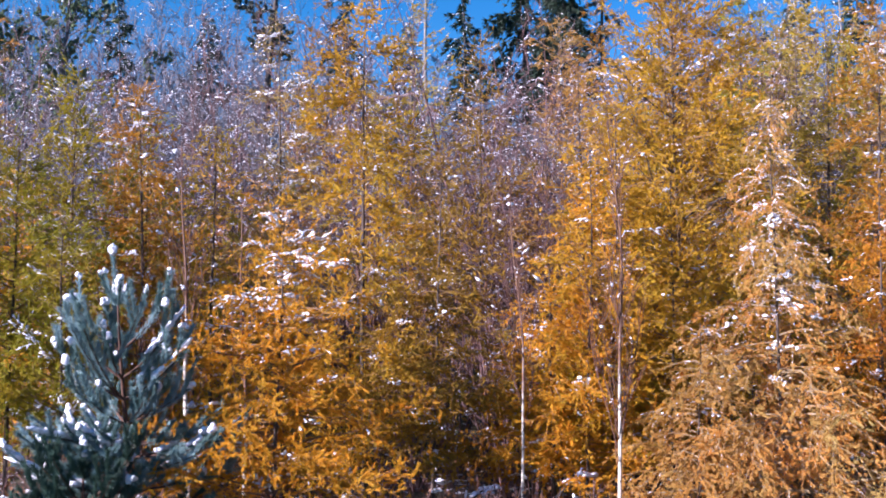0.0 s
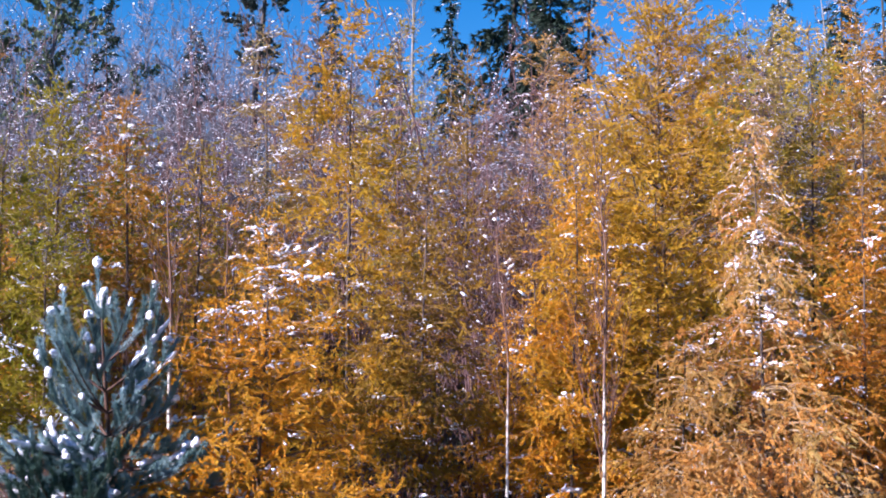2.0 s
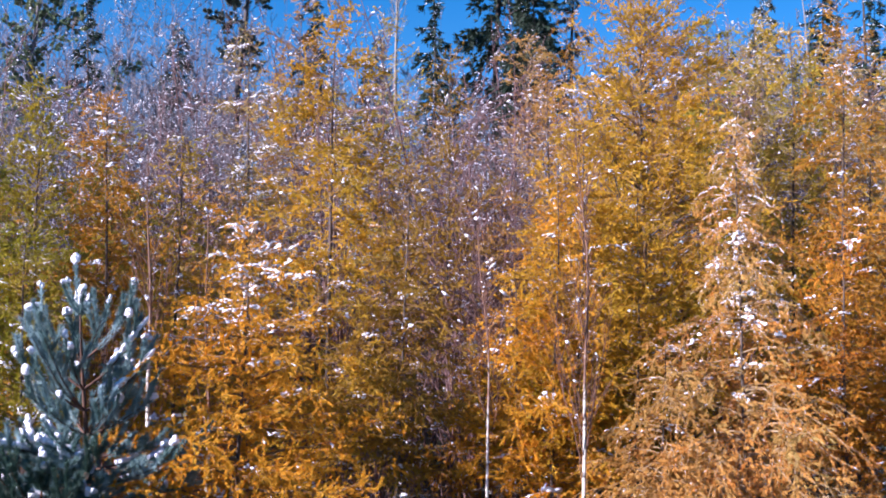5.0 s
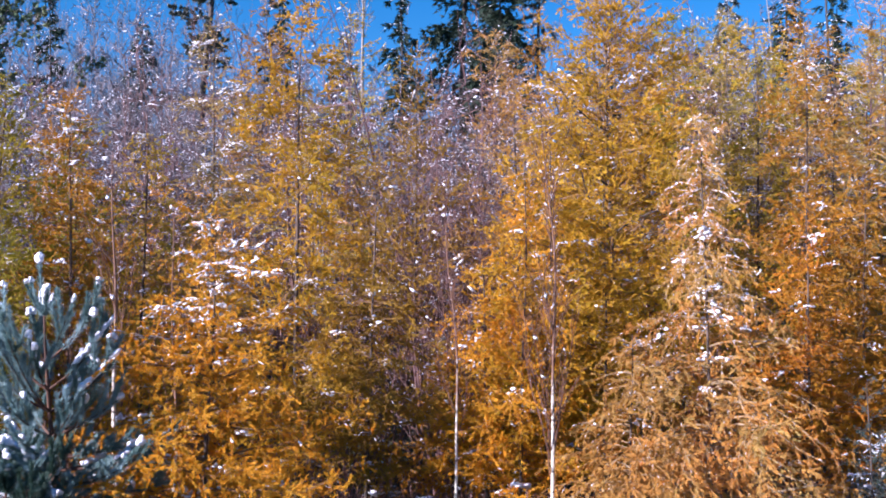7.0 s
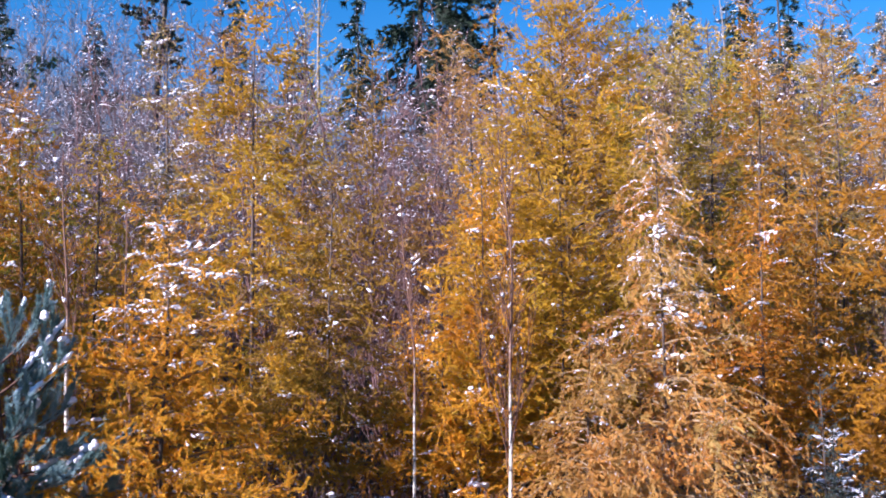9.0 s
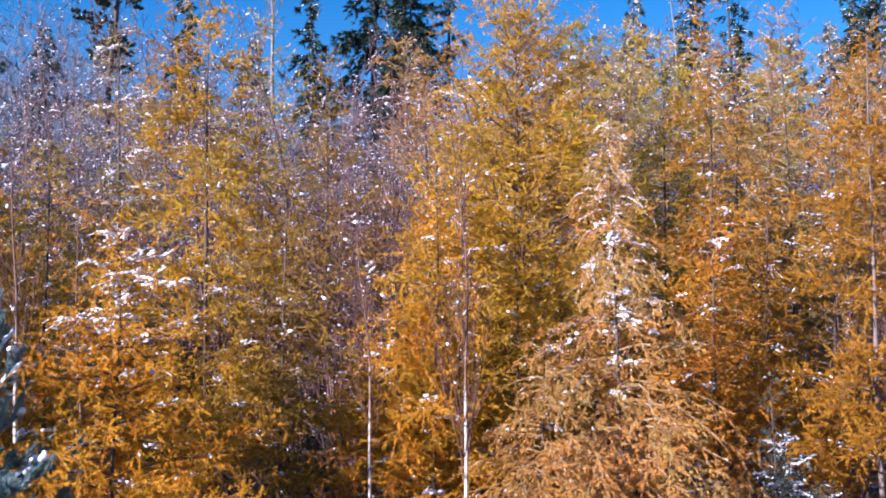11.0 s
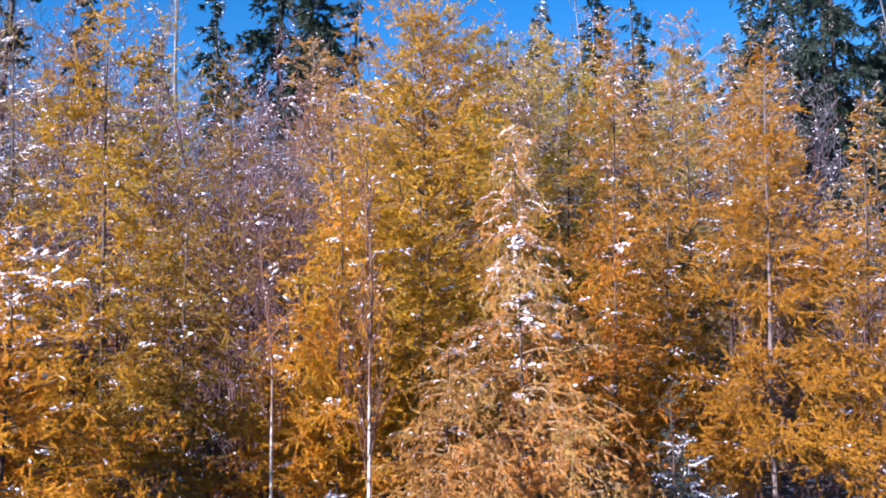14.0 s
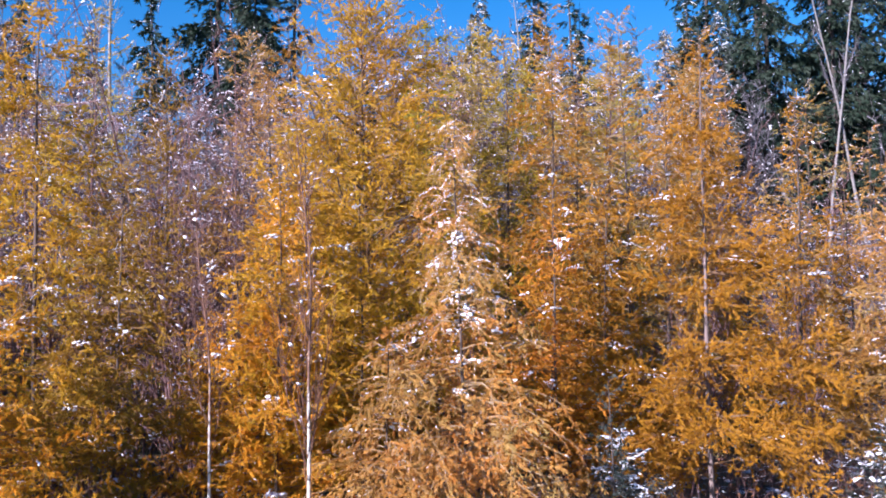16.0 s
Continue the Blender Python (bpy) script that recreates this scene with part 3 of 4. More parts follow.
# ---- larches along the edge of the wood ----
ROW = "larches along the wood's edge"
tall_gold = conifer("larch", 2.57, 11.35, 5.4, 1.3, GOLD, 11, "tall golden larch with a dense narrow crown", group=ROW, limbs=270, twigs=13, up=0.62, droop=0.24, power=0.38, thick=0.042, snow=70, top_bare=0.0, jag=0.65)
conifer("larch", 2.72, 8.45, 3.6, 1.2, PEACH, 12, "drooping pale orange larch with snow on its upper boughs", group=ROW, limbs=190, twigs=15, up=0.34, droop=0.58, curl=0.06, sag=0.6, power=1.0, skirt=1.0,
        thick=0.022, snow=330, top_snow=5, snow_size=0.8, bare=0.1, top_bare=0.6, pads=28, pad_zone=(0.36, 0.8), pad_size=1.1, laden=(0.45, 0.9, 0.5), heavy=0.45, twig=PALE_TWIG, twig_r=0.0022, twig_len=0.48, jag=0.35, flame=0.0, tuft=0.0135, shoot=0.11, gap=(0.45, 0.485), dust=2.5)
conifer("larch", 4.44, 12.2, 5.5, 1.0, OLIVE, 13, "olive larch with a slim crown", group=ROW, limbs=160, twigs=14, top_bare=0.1, thick=0.036, snow=80, power=0.5)
conifer("larch", 4.39, 10.8, 5.1, 0.95, OCHRE, 14, "larch with amber lower boughs and a thin snowy tip", group=ROW, limbs=130, twigs=13, thick=0.036, snow=90, power=0.6, droop=0.45, top_bare=0.3)
bright = conifer("larch", 5.03, 8.65, 4.45, 1.2, OCHRE, 15, "bright amber larch with a bare leader and grey trunk", group=ROW, limbs=80, base=0.12, bark=PALE_BARK, thick=0.034, snow=30, power=0.85, up=0.22, droop=0.4, gap=(0.40, 0.45), jag=0.5, top_bare=0.3, twigs=32, pads=5, dust=3)
conifer("larch", 4.6, 9.8, 3.3, 0.85, OCHRE, 38, "low ochre larch between taller ones", group=ROW, limbs=95, snow=30, thick=0.022, droop=0.45)
conifer("larch", 6.93, 10.0, 4.35, 0.85, OCHRE, 16, "orange larch with a thin pointed top", group=ROW, limbs=85, snow=60, power=1.1)
conifer("larch", 6.41, 12.0, 5.6, 0.8, STRAW, 17, "straw-coloured thinning larch dusted with snow", group=ROW, limbs=90, snow=100, bare=0.3, power=0.8)
conifer("larch", 6.85, 8.2, 3.4, 0.75, SALMON, 18, "pale orange larch with fine twigs", group=ROW, limbs=90, snow=50)
conifer("larch", -0.62, 10.0, 5.0, 0.92, GOLD, 19, "tall golden larch with a dark bare trunk low down", group=ROW, limbs=115, twigs=15, thick=0.034, snow=80, power=0.48, gap=(0.33, 0.45), top_bare=0.0)
conifer("larch", -1.58, 11.5, 5.15, 0.8, STRAW, 20, "thin straw-coloured larch with a snowy top", group=ROW, limbs=135, twigs=13, snow=130, top_snow=2, bare=0.25, laden=(0.6, 0.95, 0.25))
conifer("larch", -0.01, 9.6, 3.3, 0.8, BRONZE, 21, "small bronze-coloured larch with open drooping boughs", group=ROW, limbs=85, twigs=14, thick=0.022, snow=60, droop=0.4)
conifer("larch", 0.57, 12.0, 5.0, 0.95, BRONZE, 22, "bronze olive larch with spreading upper twigs", group=ROW, limbs=140, snow=80, up=0.5)
low_amber = conifer("larch", -1.21, 8.3, 2.6, 1.15, AMBER, 23, "low orange larch with snow-laden top boughs", group=ROW, limbs=130, twigs=13, power=0.6, skirt=0.85, thick=0.022, snow=110, top_snow=3, snow_size=1.0, droop=0.3, laden=(0.66, 0.99, 0.7), heavy=1.15, top_bare=0.5, pads=22, dust=3)
conifer("larch", -3.60, 11.0, 4.3, 0.95, GREEN, 24, "yellow-green larch still turning colour", group=ROW, limbs=170, twigs=14, snow=50, up=0.6, top_bare=0.0, laden=(0.75, 0.97, 0.35))
conifer("larch", -2.82, 10.5, 4.15, 0.75, OCHRE, 25, "slim ochre larch with an open crown", group=ROW, limbs=135, twigs=14, top_bare=0.15, snow=70, laden=(0.7, 0.97, 0.25))
conifer("larch", -2.22, 11.0, 3.85, 0.75, OLIVE, 26, "thin olive larch among brown stems", group=ROW, limbs=115, twigs=13, snow=70, bare=0.1, top_bare=0.2)
conifer("larch", -3.85, 9.9, 3.4, 0.8, GREEN, 27, "olive green larch with open boughs", group=ROW, base=0.25, limbs=120, twigs=14, snow=60, up=0.45)
conifer("larch", -4.45, 9.5, 3.85, 0.75, AMBER, 28, "amber larch with outstretched boughs", group=ROW, limbs=90, twigs=13, snow=60)
conifer("larch", -4.65, 10.9, 4.0, 0.9, GREEN, 31, "olive green larch with open boughs", group=ROW, limbs=85, snow=50, up=0.45)
conifer("larch", -3.05, 11.7, 4.0, 0.85, GREEN, 35, "yellow-green larch with amber tips", group=ROW, limbs=130, twigs=14, snow=50, up=0.6, top_bare=0.1)
conifer("larch", -3.2, 9.4, 2.7, 0.7, GREEN, 32, "small yellow-green larch with upswept boughs", group=ROW, base=0.34, limbs=75, snow=40, up=0.5, thick=0.02)
conifer("larch", 4.0, 9.6, 3.0, 0.8, RUST, 33, "low rust-coloured larch in the shade of taller ones", group=ROW, limbs=80, snow=30, thick=0.024, droop=0.45)
conifer("larch", 1.02, 9.35, 2.4, 0.6, AMBER, 36, "low amber larch behind slender birches", group=ROW, limbs=60, snow=40, thick=0.02)
conifer("larch", 1.53, 9.35, 3.65, 0.85, GOLD, 37, "golden larch behind slender birches", group=ROW, limbs=140, snow=50, thick=0.02, power=0.55)
conifer("larch", 0.8, 10.2, 1.7, 0.6, OCHRE, 39, "low ochre larch at the foot of purple shrubs", group=ROW, limbs=60, snow=50, thick=0.018, droop=0.4)
conifer("larch", 1.26, 9.0, 3.12, 0.62, AMBER, 40, "slim amber larch behind slender birches", group=ROW, limbs=105, snow=40, thick=0.018, power=0.5)
conifer("larch", 2.02, 8.3, 1.75, 0.72, SALMON, 45, "low pale orange larch with arching boughs", group=ROW, limbs=80, twigs=13, snow=30, pads=4, thick=0.014, power=0.7, sag=0.5, droop=0.5, skirt=0.9, flame=0.1, twig=PALE_TWIG)
conifer("larch", 2.1, 9.7, 3.1, 0.7, GOLD, 46, "golden larch between a birch and a taller larch", group=ROW, limbs=90, snow=30, pads=3, thick=0.018, power=0.5)
conifer("larch", 7.9, 10.4, 3.2, 0.8, OCHRE, 34, "orange larch with open boughs", group=ROW, limbs=80, snow=50, thick=0.024)
conifer("larch", 4.03, 14.0, 5.9, 0.8, GREEN, 29, "tall yellow-green larch behind the golden ones", group=ROW, limbs=150, twigs=15, top_bare=0.0, power=0.5, snow=60)
conifer("larch", 1.69, 12.0, 4.75, 1.0, SALMON, 30, "pale orange larch with fine bare twigs", group=ROW, limbs=135, snow=70, up=0.55, bare=0.05)

# ---- dead boughs ----
def dead_bough(tree, start, end, bow, thick, mat, label):
    """A bare bough of a tree, from start to end (from the tree's base), bowed sideways, with a few stubs."""
    rng = np.random.default_rng(int(1000 * abs(end[0]) + 10 * end[2]))
    k = np.linspace(0, 1, 9)[:, None]
    a, b = np.array(start), np.array(end)
    p = a + (b - a) * k + np.array(bow) * 4 * k * (1 - k)
    side, ln = sprouts(p[None], np.array([np.linalg.norm(b - a)]), 9, 0.2, 1.0, 0.35, 0.8, 4, 0.12, 0.03, rng)
    ob = soup("dead_bough", [tubes(p[None], (thick * (1.1 - 0.8 * k[:, 0]))[None], 6)], mat, tree, label)
    for j in range(9):
        soup("stub", [tubes(side[j:j + 1], np.full((1, 4), thick * 0.35), 4)], mat, ob)


DARK = "dark bare dead bough"
dead_bough(tall_gold, (0.0, -0.1, 2.85), (-0.50, -0.75, 3.55), (-0.06, 0, -0.08), 0.010, DARK_BARK, DARK)
dead_bough(tall_gold, (0.0, -0.1, 3.3), (-0.75, -0.6, 4.25), (-0.05, 0, -0.12), 0.009, DARK_BARK, DARK)
dead_bough(tall_gold, (0.0, -0.1, 3.9), (-0.85, -0.5, 4.55), (0, 0, -0.10), 0.008, DARK_BARK, DARK)
dead_bough(tall_gold, (0.02, -0.1, 2.85), (0.55, -0.8, 3.02), (0, 0, 0.08), 0.010, DARK_BARK, DARK)
dead_bough(tall_gold, (0.02, -0.1, 2.7), (0.50, -0.8, 2.80), (0, 0, 0.06), 0.008, DARK_BARK, DARK)
dead_bough(low_amber, (0.25, -0.15, 1.75), (0.78, -0.3, 2.3), (0.03, 0, -0.04), 0.004, LARCH_TWIG, "pale bare slanting bough")
dead_bough(bright, (0.0, -0.05, 2.35), (1.25, -0.25, 2.62), (0, 0, -0.14), 0.012, LARCH_TWIG, "long upswept bough with few needles")

# ---- birches ----
BIRCH_LOW = birch_mat("birch_bark", 1.15)
bare_tree("birch", 0.68, 8.6, 2.95, 0.0105, 41, "slender bare birch with white lower bark", "birch tree", BIRCH_LOW, RED_TWIG, 22, 6, lean=(-0.03, 0), start=0.25, bend=0.016, snow=40)
bare_tree("birch", 1.42, 8.35, 3.33, 0.0135, 42, "bare young birch with white trunk and red-brown twigs", "birch tree", birch_mat("birch_bark_tall", 1.35), RED_TWIG, 34, 6, lean=(-0.045, 0), start=0.14, bend=0.015, lift=0.16, spread=0.45, snow=36)
bare_tree("birch", -2.02, 9.2, 3.3, 0.022, 43, "bare leaning birch with patchy white bark", "birch tree", birch_mat("birch_bark_patchy", 1.7), RED_TWIG, 18, 5, lean=(-0.07, 0), start=0.35, snow=40)
bare_tree("birch", -1.66, 9.6, 2.9, 0.016, 44, "thin dark-stemmed birch sapling", "birch tree", birch_mat("birch_bark_dark", 0.9), RED_TWIG, 12, 4, lean=(0.0, 0), start=0.3, snow=30)

# ---- fallen branches with snow ----
def fallen_branch(x, y, z, length, turn, seed):
    """A dead branch that leans out of the undergrowth, its raised end under a clump of snow."""
    rng = np.random.default_rng(seed)
    root = thing("fallen_branch", pose(x, y, float(rise(x, y)) - 0.02, 0, 0, turn), "dead grey branch under a clump of snow", "branch", "fallen branches in the undergrowth")
    k = np.linspace(0, 1, 8)[:, None]
    p = np.array([-0.35 * length, 0.0, 0.0]) * (1 - k) + np.array([0.65 * length, 0.0, z]) * k + np.array([0, 0, z * 0.45]) * 4 * k * (1 - k) * 0.8
    p[:, 1] += 0.03 * np.sin(7 * k[:, 0])
    soup("limb", [tubes(p[None], (0.012 * (1.1 - 0.7 * k[:, 0]))[None], 6)], DARK_BARK, root)
    side, ln = sprouts(p[None], np.array([length]), 8, 0.3, 1.0, 0.45, 0.8, 4, 0.12, 0.03, rng)
    for j in range(8):
        soup("twig", [tubes(side[j:j + 1], np.full((1, 4), 0.003), 4)], DARK_BARK, root)
    q, t = along(p[None], np.zeros(22, int), rng.uniform(0.5, 1.0, 22))
    a = rng.uniform(0.006, 0.021, 22)
    q = q + rng.normal(0, 1.0, (22, 3)) * np.array([0.03, 0.03, 0.006]) + np.array([0, 0, 0.012])
    q2, t2 = along(side, rng.integers(0, 8, 30), rng.uniform(0.2, 1.0, 30))
    a2 = rng.uniform(0.005, 0.014, 30)
    ob = soup("snow", [lumps(q, t * np.array([1, 1, 0.4]), np.stack([a * 1.8, a * 1.2, a * 0.8], -1), rng, 2), lumps(q2, t2 * np.array([1, 1, 0.4]), np.stack([a2 * 2, a2, a2 * 0.8], -1), rng, 1)], SNOW, root, "uneven clump of fresh snow")
    tagged(ob, kind="stuff")


for x, y, z, length, turn, seed in [(0.98, 8.7, 0.50, 0.5, 10, 201), (1.18, 8.2, 0.36, 0.45, 160, 202), (0.25, 8.9, 0.36, 0.5, 30, 203), (0.42, 8.6, 0.28, 0.4, 200, 204), (3.35, 7.75, 0.42, 0.5, 25, 207)]:
    fallen_branch(x, y, z, length, turn, seed)

# ---- pines and small spruces in front ----
young_pine(-2.17, 7.9, 2.2, 0.64, (0.24, 0.30, 0.35, 0.39, 0.46, 0.54, 0.61, 0.70), 51, "blue-green young pine with snow-capped brush-like shoots", PINE, lean=-0.055, slab=0.65, snow=0.8, low=0.88)
young_pine(-2.35, 7.4, 0.80, 0.6, (0.15, 0.25, 0.33, 0.39, 0.5, 0.62), 56, "low dark green pine growing under a taller one", PINE_DARK, snow=0.15, low=0.9)

conifer("spruce_sapling", 3.95, 8.2, 1.02, 0.46, SPRUCE_GREY, 53, "small grey-green spruce sapling loaded with snow", "spruce tree", limbs=50, twigs=10, thick=0.014, power=0.7,
        snow=40, snow_size=1.2, laden=(0.4, 1.0, 0.25), heavy=0.7, pads=7, bark=DARK_BARK, twig=DARK_BARK, base=0.03, droop=0.2, length=0.02, width=0.006, ahead=0.9, tuft=0.011, shoot=0.03)
conifer("fir_sapling", 3.83, 8.1, 1.42, 0.26, SPRUCE_GREY, 54, "slender grey-green fir sapling", "fir tree", limbs=38, twigs=6, thick=0.012, power=0.7,
        snow=0, bark=DARK_BARK, twig=DARK_BARK, base=0.03, up=0.5, droop=0.1, length=0.02, width=0.005, ahead=0.9, tuft=0.011, shoot=0.03)
conifer("spruce_sapling", 6.35, 8.0, 1.05, 0.42, SPRUCE_GREY, 55, "small grey-green spruce sapling loaded with snow", "spruce tree", limbs=50, twigs=10, thick=0.014, power=0.7,
        snow=50, snow_size=1.4, laden=(0.5, 1.0, 0.3), heavy=0.9, pads=7, bark=DARK_BARK, twig=DARK_BARK, base=0.03, droop=0.2, length=0.02, width=0.006, ahead=0.9, tuft=0.011, shoot=0.03)

# ---- the wood behind ----
bare_tree("aspen", -8.1, 24.0, 9.0, 0.07, 61, "tall aspen with grey-green leaves still on it", "aspen tree", GREY_BARK, GREY_BARK, 40, 10, spread=0.9, lift=0.05, leaves=LEAF, leaf_count=17000, leaf_size=0.075, snow=150, snow_scale=1.2, twig_r=0.004)
bare_tree("aspen", -9.6, 23.0, 8.6, 0.07, 60, "tall aspen with grey-green leaves still on it", "aspen tree", GREY_BARK, GREY_BARK, 40, 10, spread=0.9, lift=0.05, leaves=LEAF, leaf_count=17000, leaf_size=0.075, snow=150, snow_scale=1.2, twig_r=0.004)


def spruce(x, y, h, reach, needles, seed, label, limbs=130, snow=60, twigs=13, **more):
    return conifer("spruce", x, y, h, reach, needles, seed, label, "spruce tree", limbs=limbs, twigs=twigs, space=0.085, each=4, length=0.16, width=0.045, thick=0.011 * h,
                   up=0.1, droop=0.5, sag=0.5, snow=snow, snow_size=3.0, bark=DARK_BARK, twig=DARK_BARK, split=False, twig_r=0.006, **more)


TALL = "tall dark green spruce above the thicket"
SLIM = "slim dark spruce dusted with snow"
bare_tree("pine", -4.16, 27.0, 10.5, 0.13, 62, "old dark pine with open snow-tipped limbs above the thicket", "pine tree", DARK_BARK, DARK_BARK, 22, 9, start=0.42, share=0.24, spread=1.2, lift=-0.04,
          leaves=SPRUCE_GREY, leaf_count=30000, leaf_size=0.08, snow=90, snow_scale=2.2, twig_r=0.006)
spruce(2.5, 28.0, 14.5, 1.35, SPRUCE, 63, "tall dark spruce with a ragged drooping crown", limbs=190, twigs=28)
spruce(3.2, 27.0, 8.9, 1.1, SPRUCE, 64, "dense dark green spruce above the thicket", limbs=260, power=0.42, snow=70, twigs=20, jag=0.8)
first = spruce(13.7, 27.0, 7.2, 0.95, SPRUCE_GREY, 65, SLIM, limbs=130, twigs=20, snow=150)
second = spruce(0.68, 27.0, 8.4, 0.85, SPRUCE, 66, SLIM, limbs=120, twigs=20, snow=130)
tagged(first, group="slim spruces behind the thicket")
tagged(second, group="slim spruces behind the thicket")
spruce(4.32, 27.0, 10.5, 0.55, SPRUCE_GREY, 68, "thin spruce with drooping ragged boughs", limbs=40, snow=40, base=0.5, lean=(0.01, 0))
spruce(12.1, 27.0, 10.0, 0.45, SPRUCE, 69, "thin leaning spruce with dead ragged boughs", limbs=50, snow=60, base=0.2, lean=(-0.05, 0))
rs = random.Random(7)
for k, (x, y, down) in enumerate([(-6.1, 29, 0.2), (-7.9, 27, 0.9), (-0.72, 27.2, 0.6), (-2.32, 27, 0.3), (9.17, 27, -0.9), (10.9, 27, -1.2), (14.9, 27.2, -0.4), (15.7, 27.5, -0.6), (16.4, 26.8, -1.0), (12.6, 28, 0.2)]):
    copy_thing((first, second)[k % 2], pose(x, y, float(rise(x, y)) - 0.05 - down, 0, 0, rs.uniform(0, 360)))
for k in range(13):
    x, y = 4.9 + 0.82 * k + rs.uniform(-0.3, 0.3), rs.uniform(23.5, 26)
    copy_thing((first, second)[k % 2], pose(x, y, float(rise(x, y)) - 1.1 - 0.9 * (k % 2) - rs.uniform(0, 0.5), 0, 0, rs.uniform(0, 360)))
dark = spruce(17.8, 26.5, 14.0, 1.7, SPRUCE, 67, TALL, limbs=190, snow=130, twigs=24, jag=0.75)
tagged(dark, group="dark spruces behind the thicket")
for x, y in [(18.4, 28), (16.9, 28.5), (19.4, 26), (20.9, 27), (22.4, 26.5), (21.6, 28.6)]:
    copy_thing(dark, pose(x, y, float(rise(x, y)) - 0.05, 0, 0, rs.uniform(0, 360)))

FAR_BIRCH = birch_mat("far_birch_bark", 40, (0.175, 0.16, 0.155))
bare_tree("birch", -0.01, 27.0, 9.8, 0.08, 71, "tall bare birch with pale branches", "birch tree", FAR_BIRCH, FAR_BIRCH, 18, 6, start=0.62, share=0.30, snow=60, snow_scale=1.2, twig_r=0.006)
bare_tree("birch", 9.95, 26.5, 8.6, 0.07, 74, "tall bare birch with pale branches", "birch tree", FAR_BIRCH, GREY_BARK, 16, 6, start=0.6, share=0.2, snow=60, snow_scale=1.2, twig_r=0.005)
TWIN = "tall bare birch with pale trunk against dark spruces"
bare_tree("birch", 17.6, 22.0, 10.5, 0.05, 72, TWIN, "birch tree", FAR_BIRCH, GREY_BARK, 12, 5, lean=(-0.22, 0), bend=0.012, start=0.5, share=0.16, snow=40, snow_scale=0.9, twig_r=0.004)
bare_tree("birch", 16.1, 22.2, 10.5, 0.045, 73, TWIN, "birch tree", FAR_BIRCH, GREY_BARK, 12, 5, lean=(0.13, 0), bend=0.012, start=0.5, share=0.16, snow=40, snow_scale=0.9, twig_r=0.004)

# ---- snowy thicket of bare shrubs ----
THICK = "bare shrubs of the thicket"
kinds = []
for k in range(6):
    h = (4.2, 5.0, 5.8, 5.4, 6.4, 4.6)[k]
    mat = (SHRUB_BARK, GREY_BARK)[k % 2]
    kinds.append(shrub("shrub", -3.0 + 1.9 * k, 15.0 + (k % 3) * 1.1, h, 0.32, 80 + k, ("purple-brown", "grey")[k % 2] + " bare shrub with snow on its twigs", mat, 11, 1500, 0.72, group=THICK, twig_r=0.0040, side=11, wild=1.3))
for k in range(90):
    x = -9.0 + 0.30 * k + rs.uniform(-0.4, 0.4)
    y = 13.8 + 9.5 * ((k * 0.618) % 1.0)
    x = 4 + (x - 4) * (0.5 + y / 30)
    if not -0.5 < x / y < 0.93:
        continue
    low = 1.9 if x / y > 0.62 else 0.05
    copy_thing(kinds[k % 6], pose(x, y, float(rise(x, y)) - low, 0, 0, rs.uniform(0, 360)))
shrub("shrub", 0.7, 11.2, 3.3, 0.26, 90, "purple-brown bare shrub with a few dead leaves and snow", SHRUB_BARK, 8, 170, 0.7, group=THICK, leaves=260)
shrub("shrub", 0.95, 10.4, 2.5, 0.25, 91, "purple-brown bare shrub with a few dead leaves and snow", SHRUB_BARK, 5, 90, 0.7, group=THICK, leaves=220)
for k, (x, y, h) in enumerate([(-0.9, 12.4, 3.4), (-0.2, 11.4, 2.6), (0.2, 12.9, 3.8), (1.3, 11.6, 2.9), (1.5, 13.2, 3.6), (-1.9, 12.2, 3.2), (6.0, 10.8, 2.6), (3.6, 11.2, 2.4), (8.0, 11.5, 3.0), (7.3, 12.6, 3.4), (0.85, 11.9, 3.5), (1.0, 12.6, 4.0), (0.72, 10.8, 2.7), (1.12, 13.4, 4.4)]):
    shrub("shrub", x, y, h, 0.24, 140 + k, "purple-brown bare shrub flecked with snow", SHRUB_BARK, 9, 150, 0.6, group=THICK, leaves=60, twig_r=0.0026)
shrub("shrub", -2.55, 9.8, 2.9, 0.2, 92, "red-brown bare saplings with snow on their twigs", RED_TWIG, 7, 60, 0.9, group=THICK)

BARE = "bare grey trees of the thicket"
poles = [bare_tree("alder", (-5.2, 9.0)[k], 18.5, (5.3, 4.9)[k], 0.022, 130 + k, "bare grey alder with fine snowy twigs", "alder tree", GREY_BARK, GREY_BARK, 32, 10, start=0.15, share=0.3, spread=1.1, lift=0.04, snow=520, snow_scale=0.8, twig_r=0.0042, group=BARE) for k in range(2)]
for k, (x, y) in enumerate([(-3.3, 18.5), (-2.6, 19.5), (-3.8, 20.5), (-2.0, 18.0), (7.0, 19.0), (5.6, 20.0), (9.8, 18.0)]):
    copy_thing(poles[k % 2], pose(x, y, float(rise(x, y)) - 0.05, 0, 0, rs.uniform(0, 360)))
for k in range(22):
    y = 17.5 + 6.5 * ((k * 0.618) % 1.0)
    x = (-0.42 + 1.2 * (k + 0.5) / 22) * y + rs.uniform(-0.3, 0.3)
    if 1.3 < x * 28 / y < 4.2 or x / y > 0.6:
        continue
    copy_thing(poles[k % 2], pose(x, y, float(rise(x, y)) - 0.05, 0, 0, rs.uniform(0, 360)))

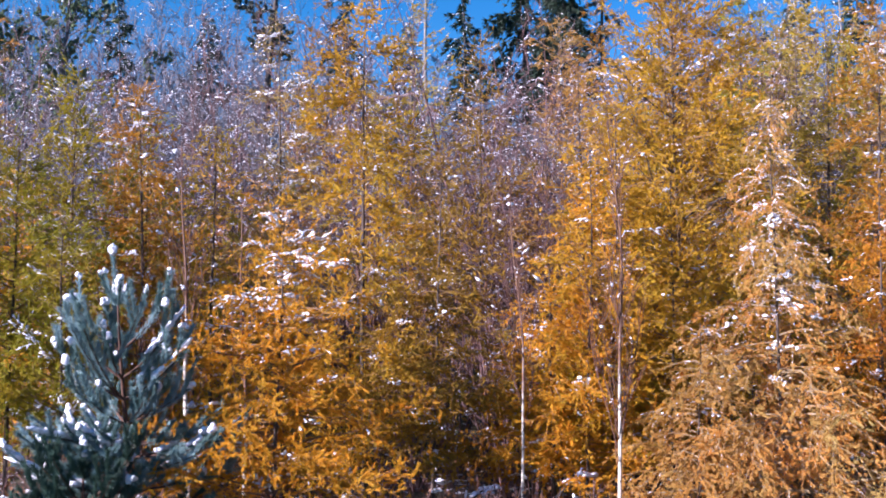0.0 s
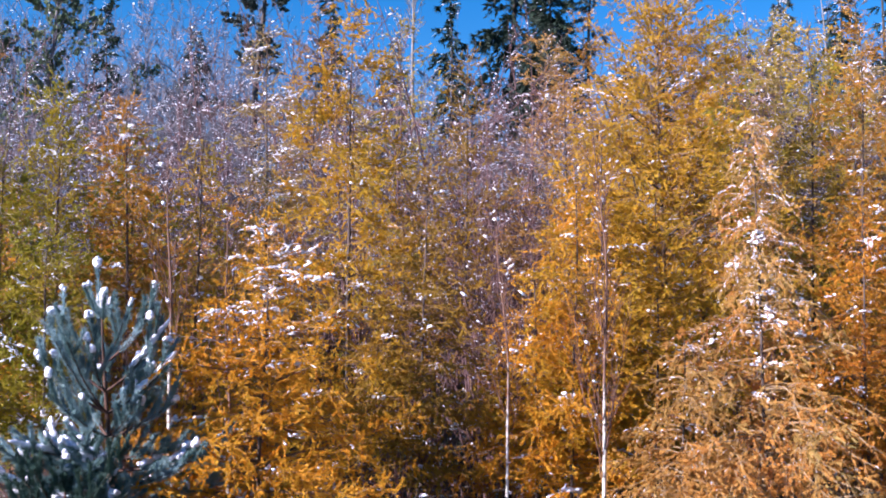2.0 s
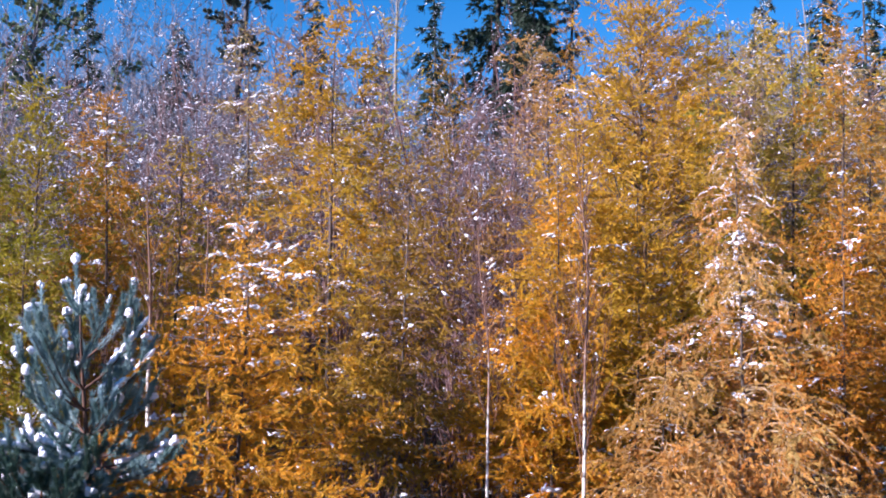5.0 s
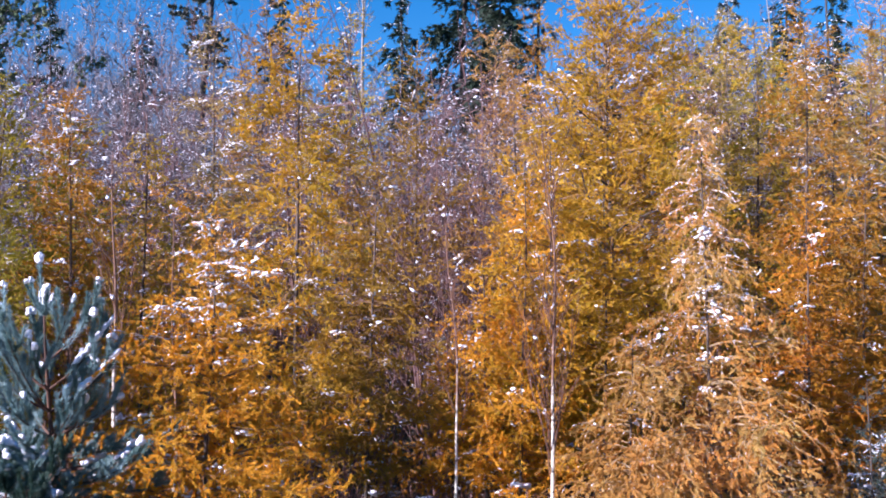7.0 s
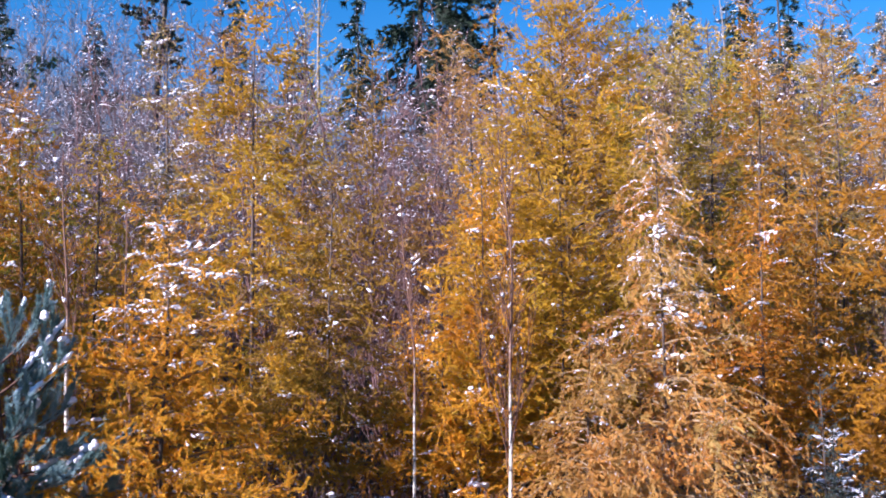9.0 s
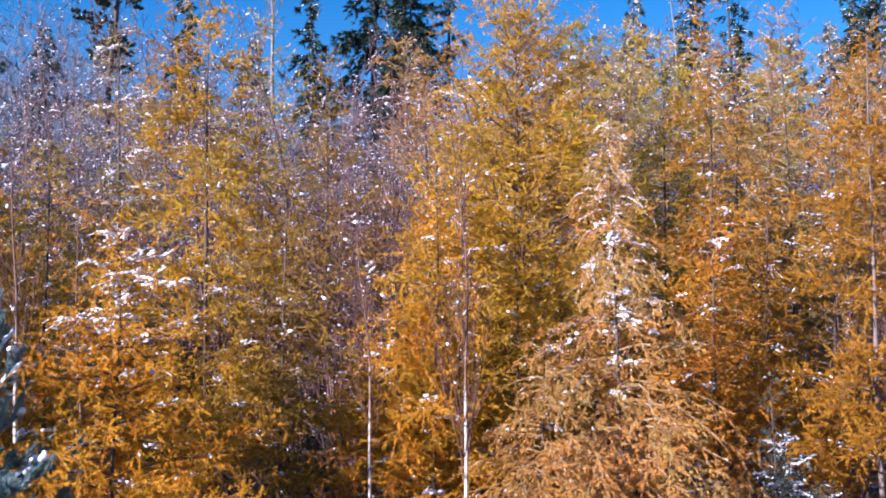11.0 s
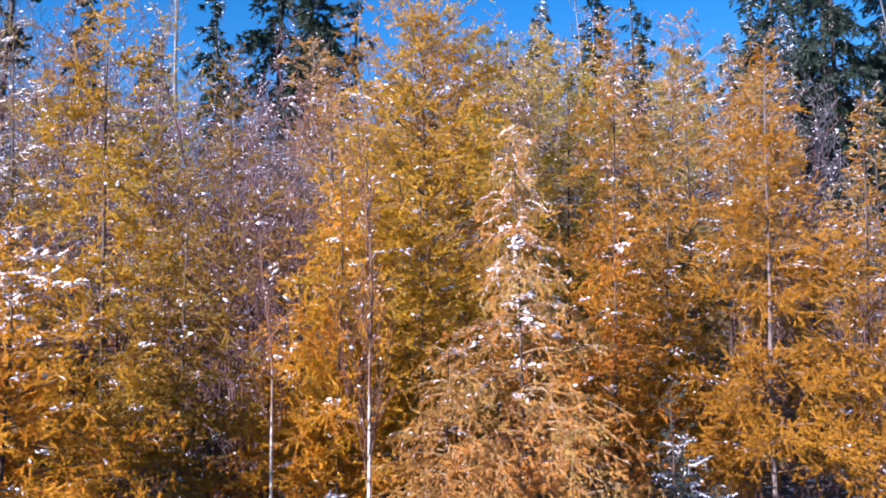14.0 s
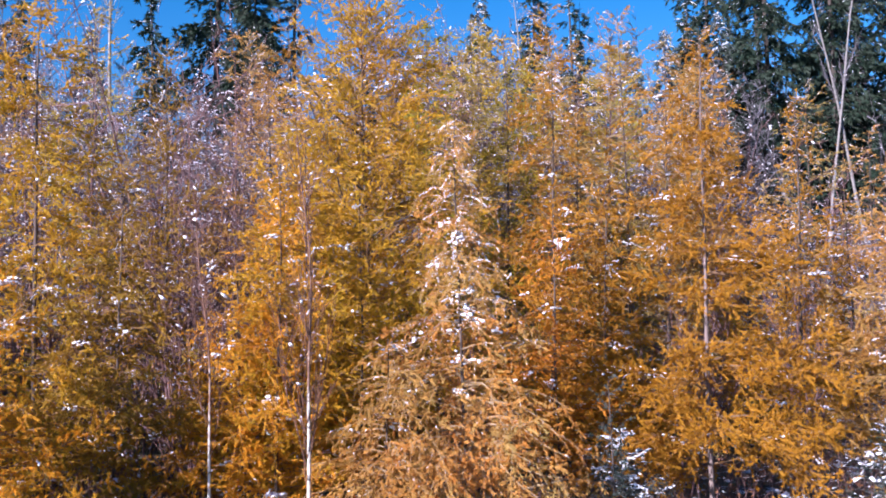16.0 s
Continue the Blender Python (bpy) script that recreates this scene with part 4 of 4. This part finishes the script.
# ---- second row of larches ----
BACK = "larches of the second row"
back = []
for k, mat in enumerate((OLIVE, OCHRE, OCHRE, STRAW, AMBER, SALMON)):
    back.append(conifer("larch", (-0.9, 2.2, 3.4, 5.6, 8.9, 9.6)[k], (13.2, 13.4, 12.9, 13.6, 13.2, 12.2)[k], (4.9, 4.2, 5.2, 5.4, 3.6, 4.5)[k], 0.9, mat, 100 + k,
                        ("olive", "ochre", "deep ochre", "straw-coloured", "small amber", "pale orange")[k] + " larch among bare shrubs",
                        group=BACK, limbs=85, twigs=15, space=0.030, each=3, width=0.010, length=0.062, snow=90, split=False, bare=0.1, up=0.45, power=0.5, thick=0.022))
for k in range(26):
    x, y = -6.2 + 0.64 * k + rs.uniform(-0.3, 0.3), 11.9 + 3.2 * ((k * 0.618) % 1.0)
    if (-1.4 < x < 2.1 and k % 3) or (x > 5.4 and y < 13.2):
        continue
    if 0.04 < x / y < 0.115:
        continue
    pick = (k * 5 + k // 6) % 6
    if x < -1.0:
        pick = 4
    copy_thing(back[pick], pose(x, y, float(rise(x, y)) - 0.05, 0, 0, rs.uniform(0, 360)))
tall = []
for k, mat in enumerate((OCHRE, OLIVE, SALMON)):
    tall.append(conifer("larch", (3.2, 5.2, 8.3)[k], (15.2, 15.6, 15.0)[k], (6.3, 6.0, 5.8)[k], 0.95, mat, 120 + k, ("ochre", "olive", "pale orange")[k] + " tall thinning larch with snowy twigs",
                        group=BACK, limbs=135, twigs=18, top_bare=0.1, space=0.040, each=3, width=0.010, length=0.066, snow=90, snow_size=1.2, dust=2.0, split=False, up=0.6, power=0.5, thick=0.026, twig_r=0.0035, twig=PALE_TWIG))
for k, (x, y) in enumerate([(6.0, 14.6), (7.3, 15.4), (4.6, 16.4), (8.9, 15.2), (-0.4, 15.0), (1.9, 16.0), (-1.6, 16.2), (6.6, 16.8), (-6.5, 15.5), (3.9, 15.6), (4.9, 14.7), (5.5, 17.2), (2.6, 17.4), (7.9, 16.6), (9.6, 16.3), (6.9, 14.0), (8.4, 17.6)]):
    copy_thing(tall[k % 3], pose(x, y, float(rise(x, y)) - 0.05, 0, 0, rs.uniform(0, 360)))


# ---- far wood ----
def far_wood():
    rng = np.random.default_rng(9)
    n = 1100
    y = rng.uniform(24, 50, n)
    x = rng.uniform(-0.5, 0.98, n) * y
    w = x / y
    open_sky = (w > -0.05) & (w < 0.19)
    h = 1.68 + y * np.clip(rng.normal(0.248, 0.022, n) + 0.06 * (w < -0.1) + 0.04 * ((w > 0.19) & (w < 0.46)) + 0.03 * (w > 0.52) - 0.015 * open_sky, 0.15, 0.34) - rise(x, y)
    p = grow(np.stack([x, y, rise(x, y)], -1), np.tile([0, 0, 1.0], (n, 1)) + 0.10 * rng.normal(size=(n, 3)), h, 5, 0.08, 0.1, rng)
    b1, l1 = sprouts(p, h, 14, 0.12, 0.98, 0.28, 0.9, 3, 0.16, 0.06, rng)
    b2, l2 = sprouts(b1, l1, 8, 0.1, 1.0, 0.6, 0.9, 2, 0.1, 0.0, rng)
    wood = [tubes(p, 0.018 * (1.1 - np.linspace(0, 1, 5)) + np.zeros((n, 1)), 3), slivers(b1, 0.028, rng), slivers(b2, 0.023, rng)]
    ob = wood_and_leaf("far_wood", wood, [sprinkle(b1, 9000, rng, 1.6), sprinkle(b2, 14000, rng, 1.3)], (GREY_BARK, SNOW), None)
    return tagged(ob, "distant wood of bare grey trees dusted with snow", "trees", kind="stuff")


far_wood()


# ---- undergrowth ----
def undergrowth():
    """Dead stalks, dry leaves and small bits of snow between the stems."""
    rng = np.random.default_rng(15)
    n = 2200
    y = rng.uniform(7.6, 12.5, n)
    x = rng.uniform(-0.48, 0.92, n) * y
    h = rng.uniform(0.12, 0.6, n)
    p = grow(np.stack([x, y, rise(x, y) - 0.02], -1), np.tile([0, 0, 1.0], (n, 1)) + 0.35 * rng.normal(size=(n, 3)), h, 4, 0.16, 0.05, rng)
    b, l = sprouts(p, h, 3, 0.25, 0.95, 0.6, 0.8, 2, 0.1, 0.1, rng)
    ob = soup("undergrowth", [tubes(p, np.full((n, 4), 0.003), 3), tubes(b, np.full((len(b), 2), 0.002), 3)], SHRUB_BARK)
    tagged(ob, "tangle of dead brown stalks on the forest floor", "undergrowth", kind="stuff")
    wh = rng.integers(0, len(b), 6500)
    q, t = along(b, wh, rng.uniform(0.1, 1, len(wh)))
    ob = soup("dead_leaves", [blades(q, t, 1, 0.05, 0.032, -0.3, rng)], DEAD, smooth=False)
    tagged(ob, "dry brown leaves caught in the undergrowth", "leaves", kind="stuff")
    m = 650
    y = rng.uniform(7.8, 12.5, m)
    x = rng.uniform(-0.48, 0.92, m) * y
    k = 4
    a = np.repeat(0.012 + 0.04 * rng.random(m) ** 4, k) * rng.uniform(0.5, 1.1, m * k)
    q = np.repeat(np.stack([x, y, rise(x, y) + rng.choice([0.02, 0.1, 0.25], m)], -1), k, axis=0) + rng.normal(0, 0.03, (m * k, 3)) * np.array([1, 1, 0.2])
    ob = soup("snow_patches", [lumps(q, rng.normal(size=(m * k, 3)) * np.array([1, 1, 0.1]), np.stack([a * 1.7, a * 1.2, a * 0.6], -1), rng, 0)], SNOW)
    tagged(ob, "scattered bits of snow caught in the undergrowth", "snow", kind="stuff")


undergrowth()
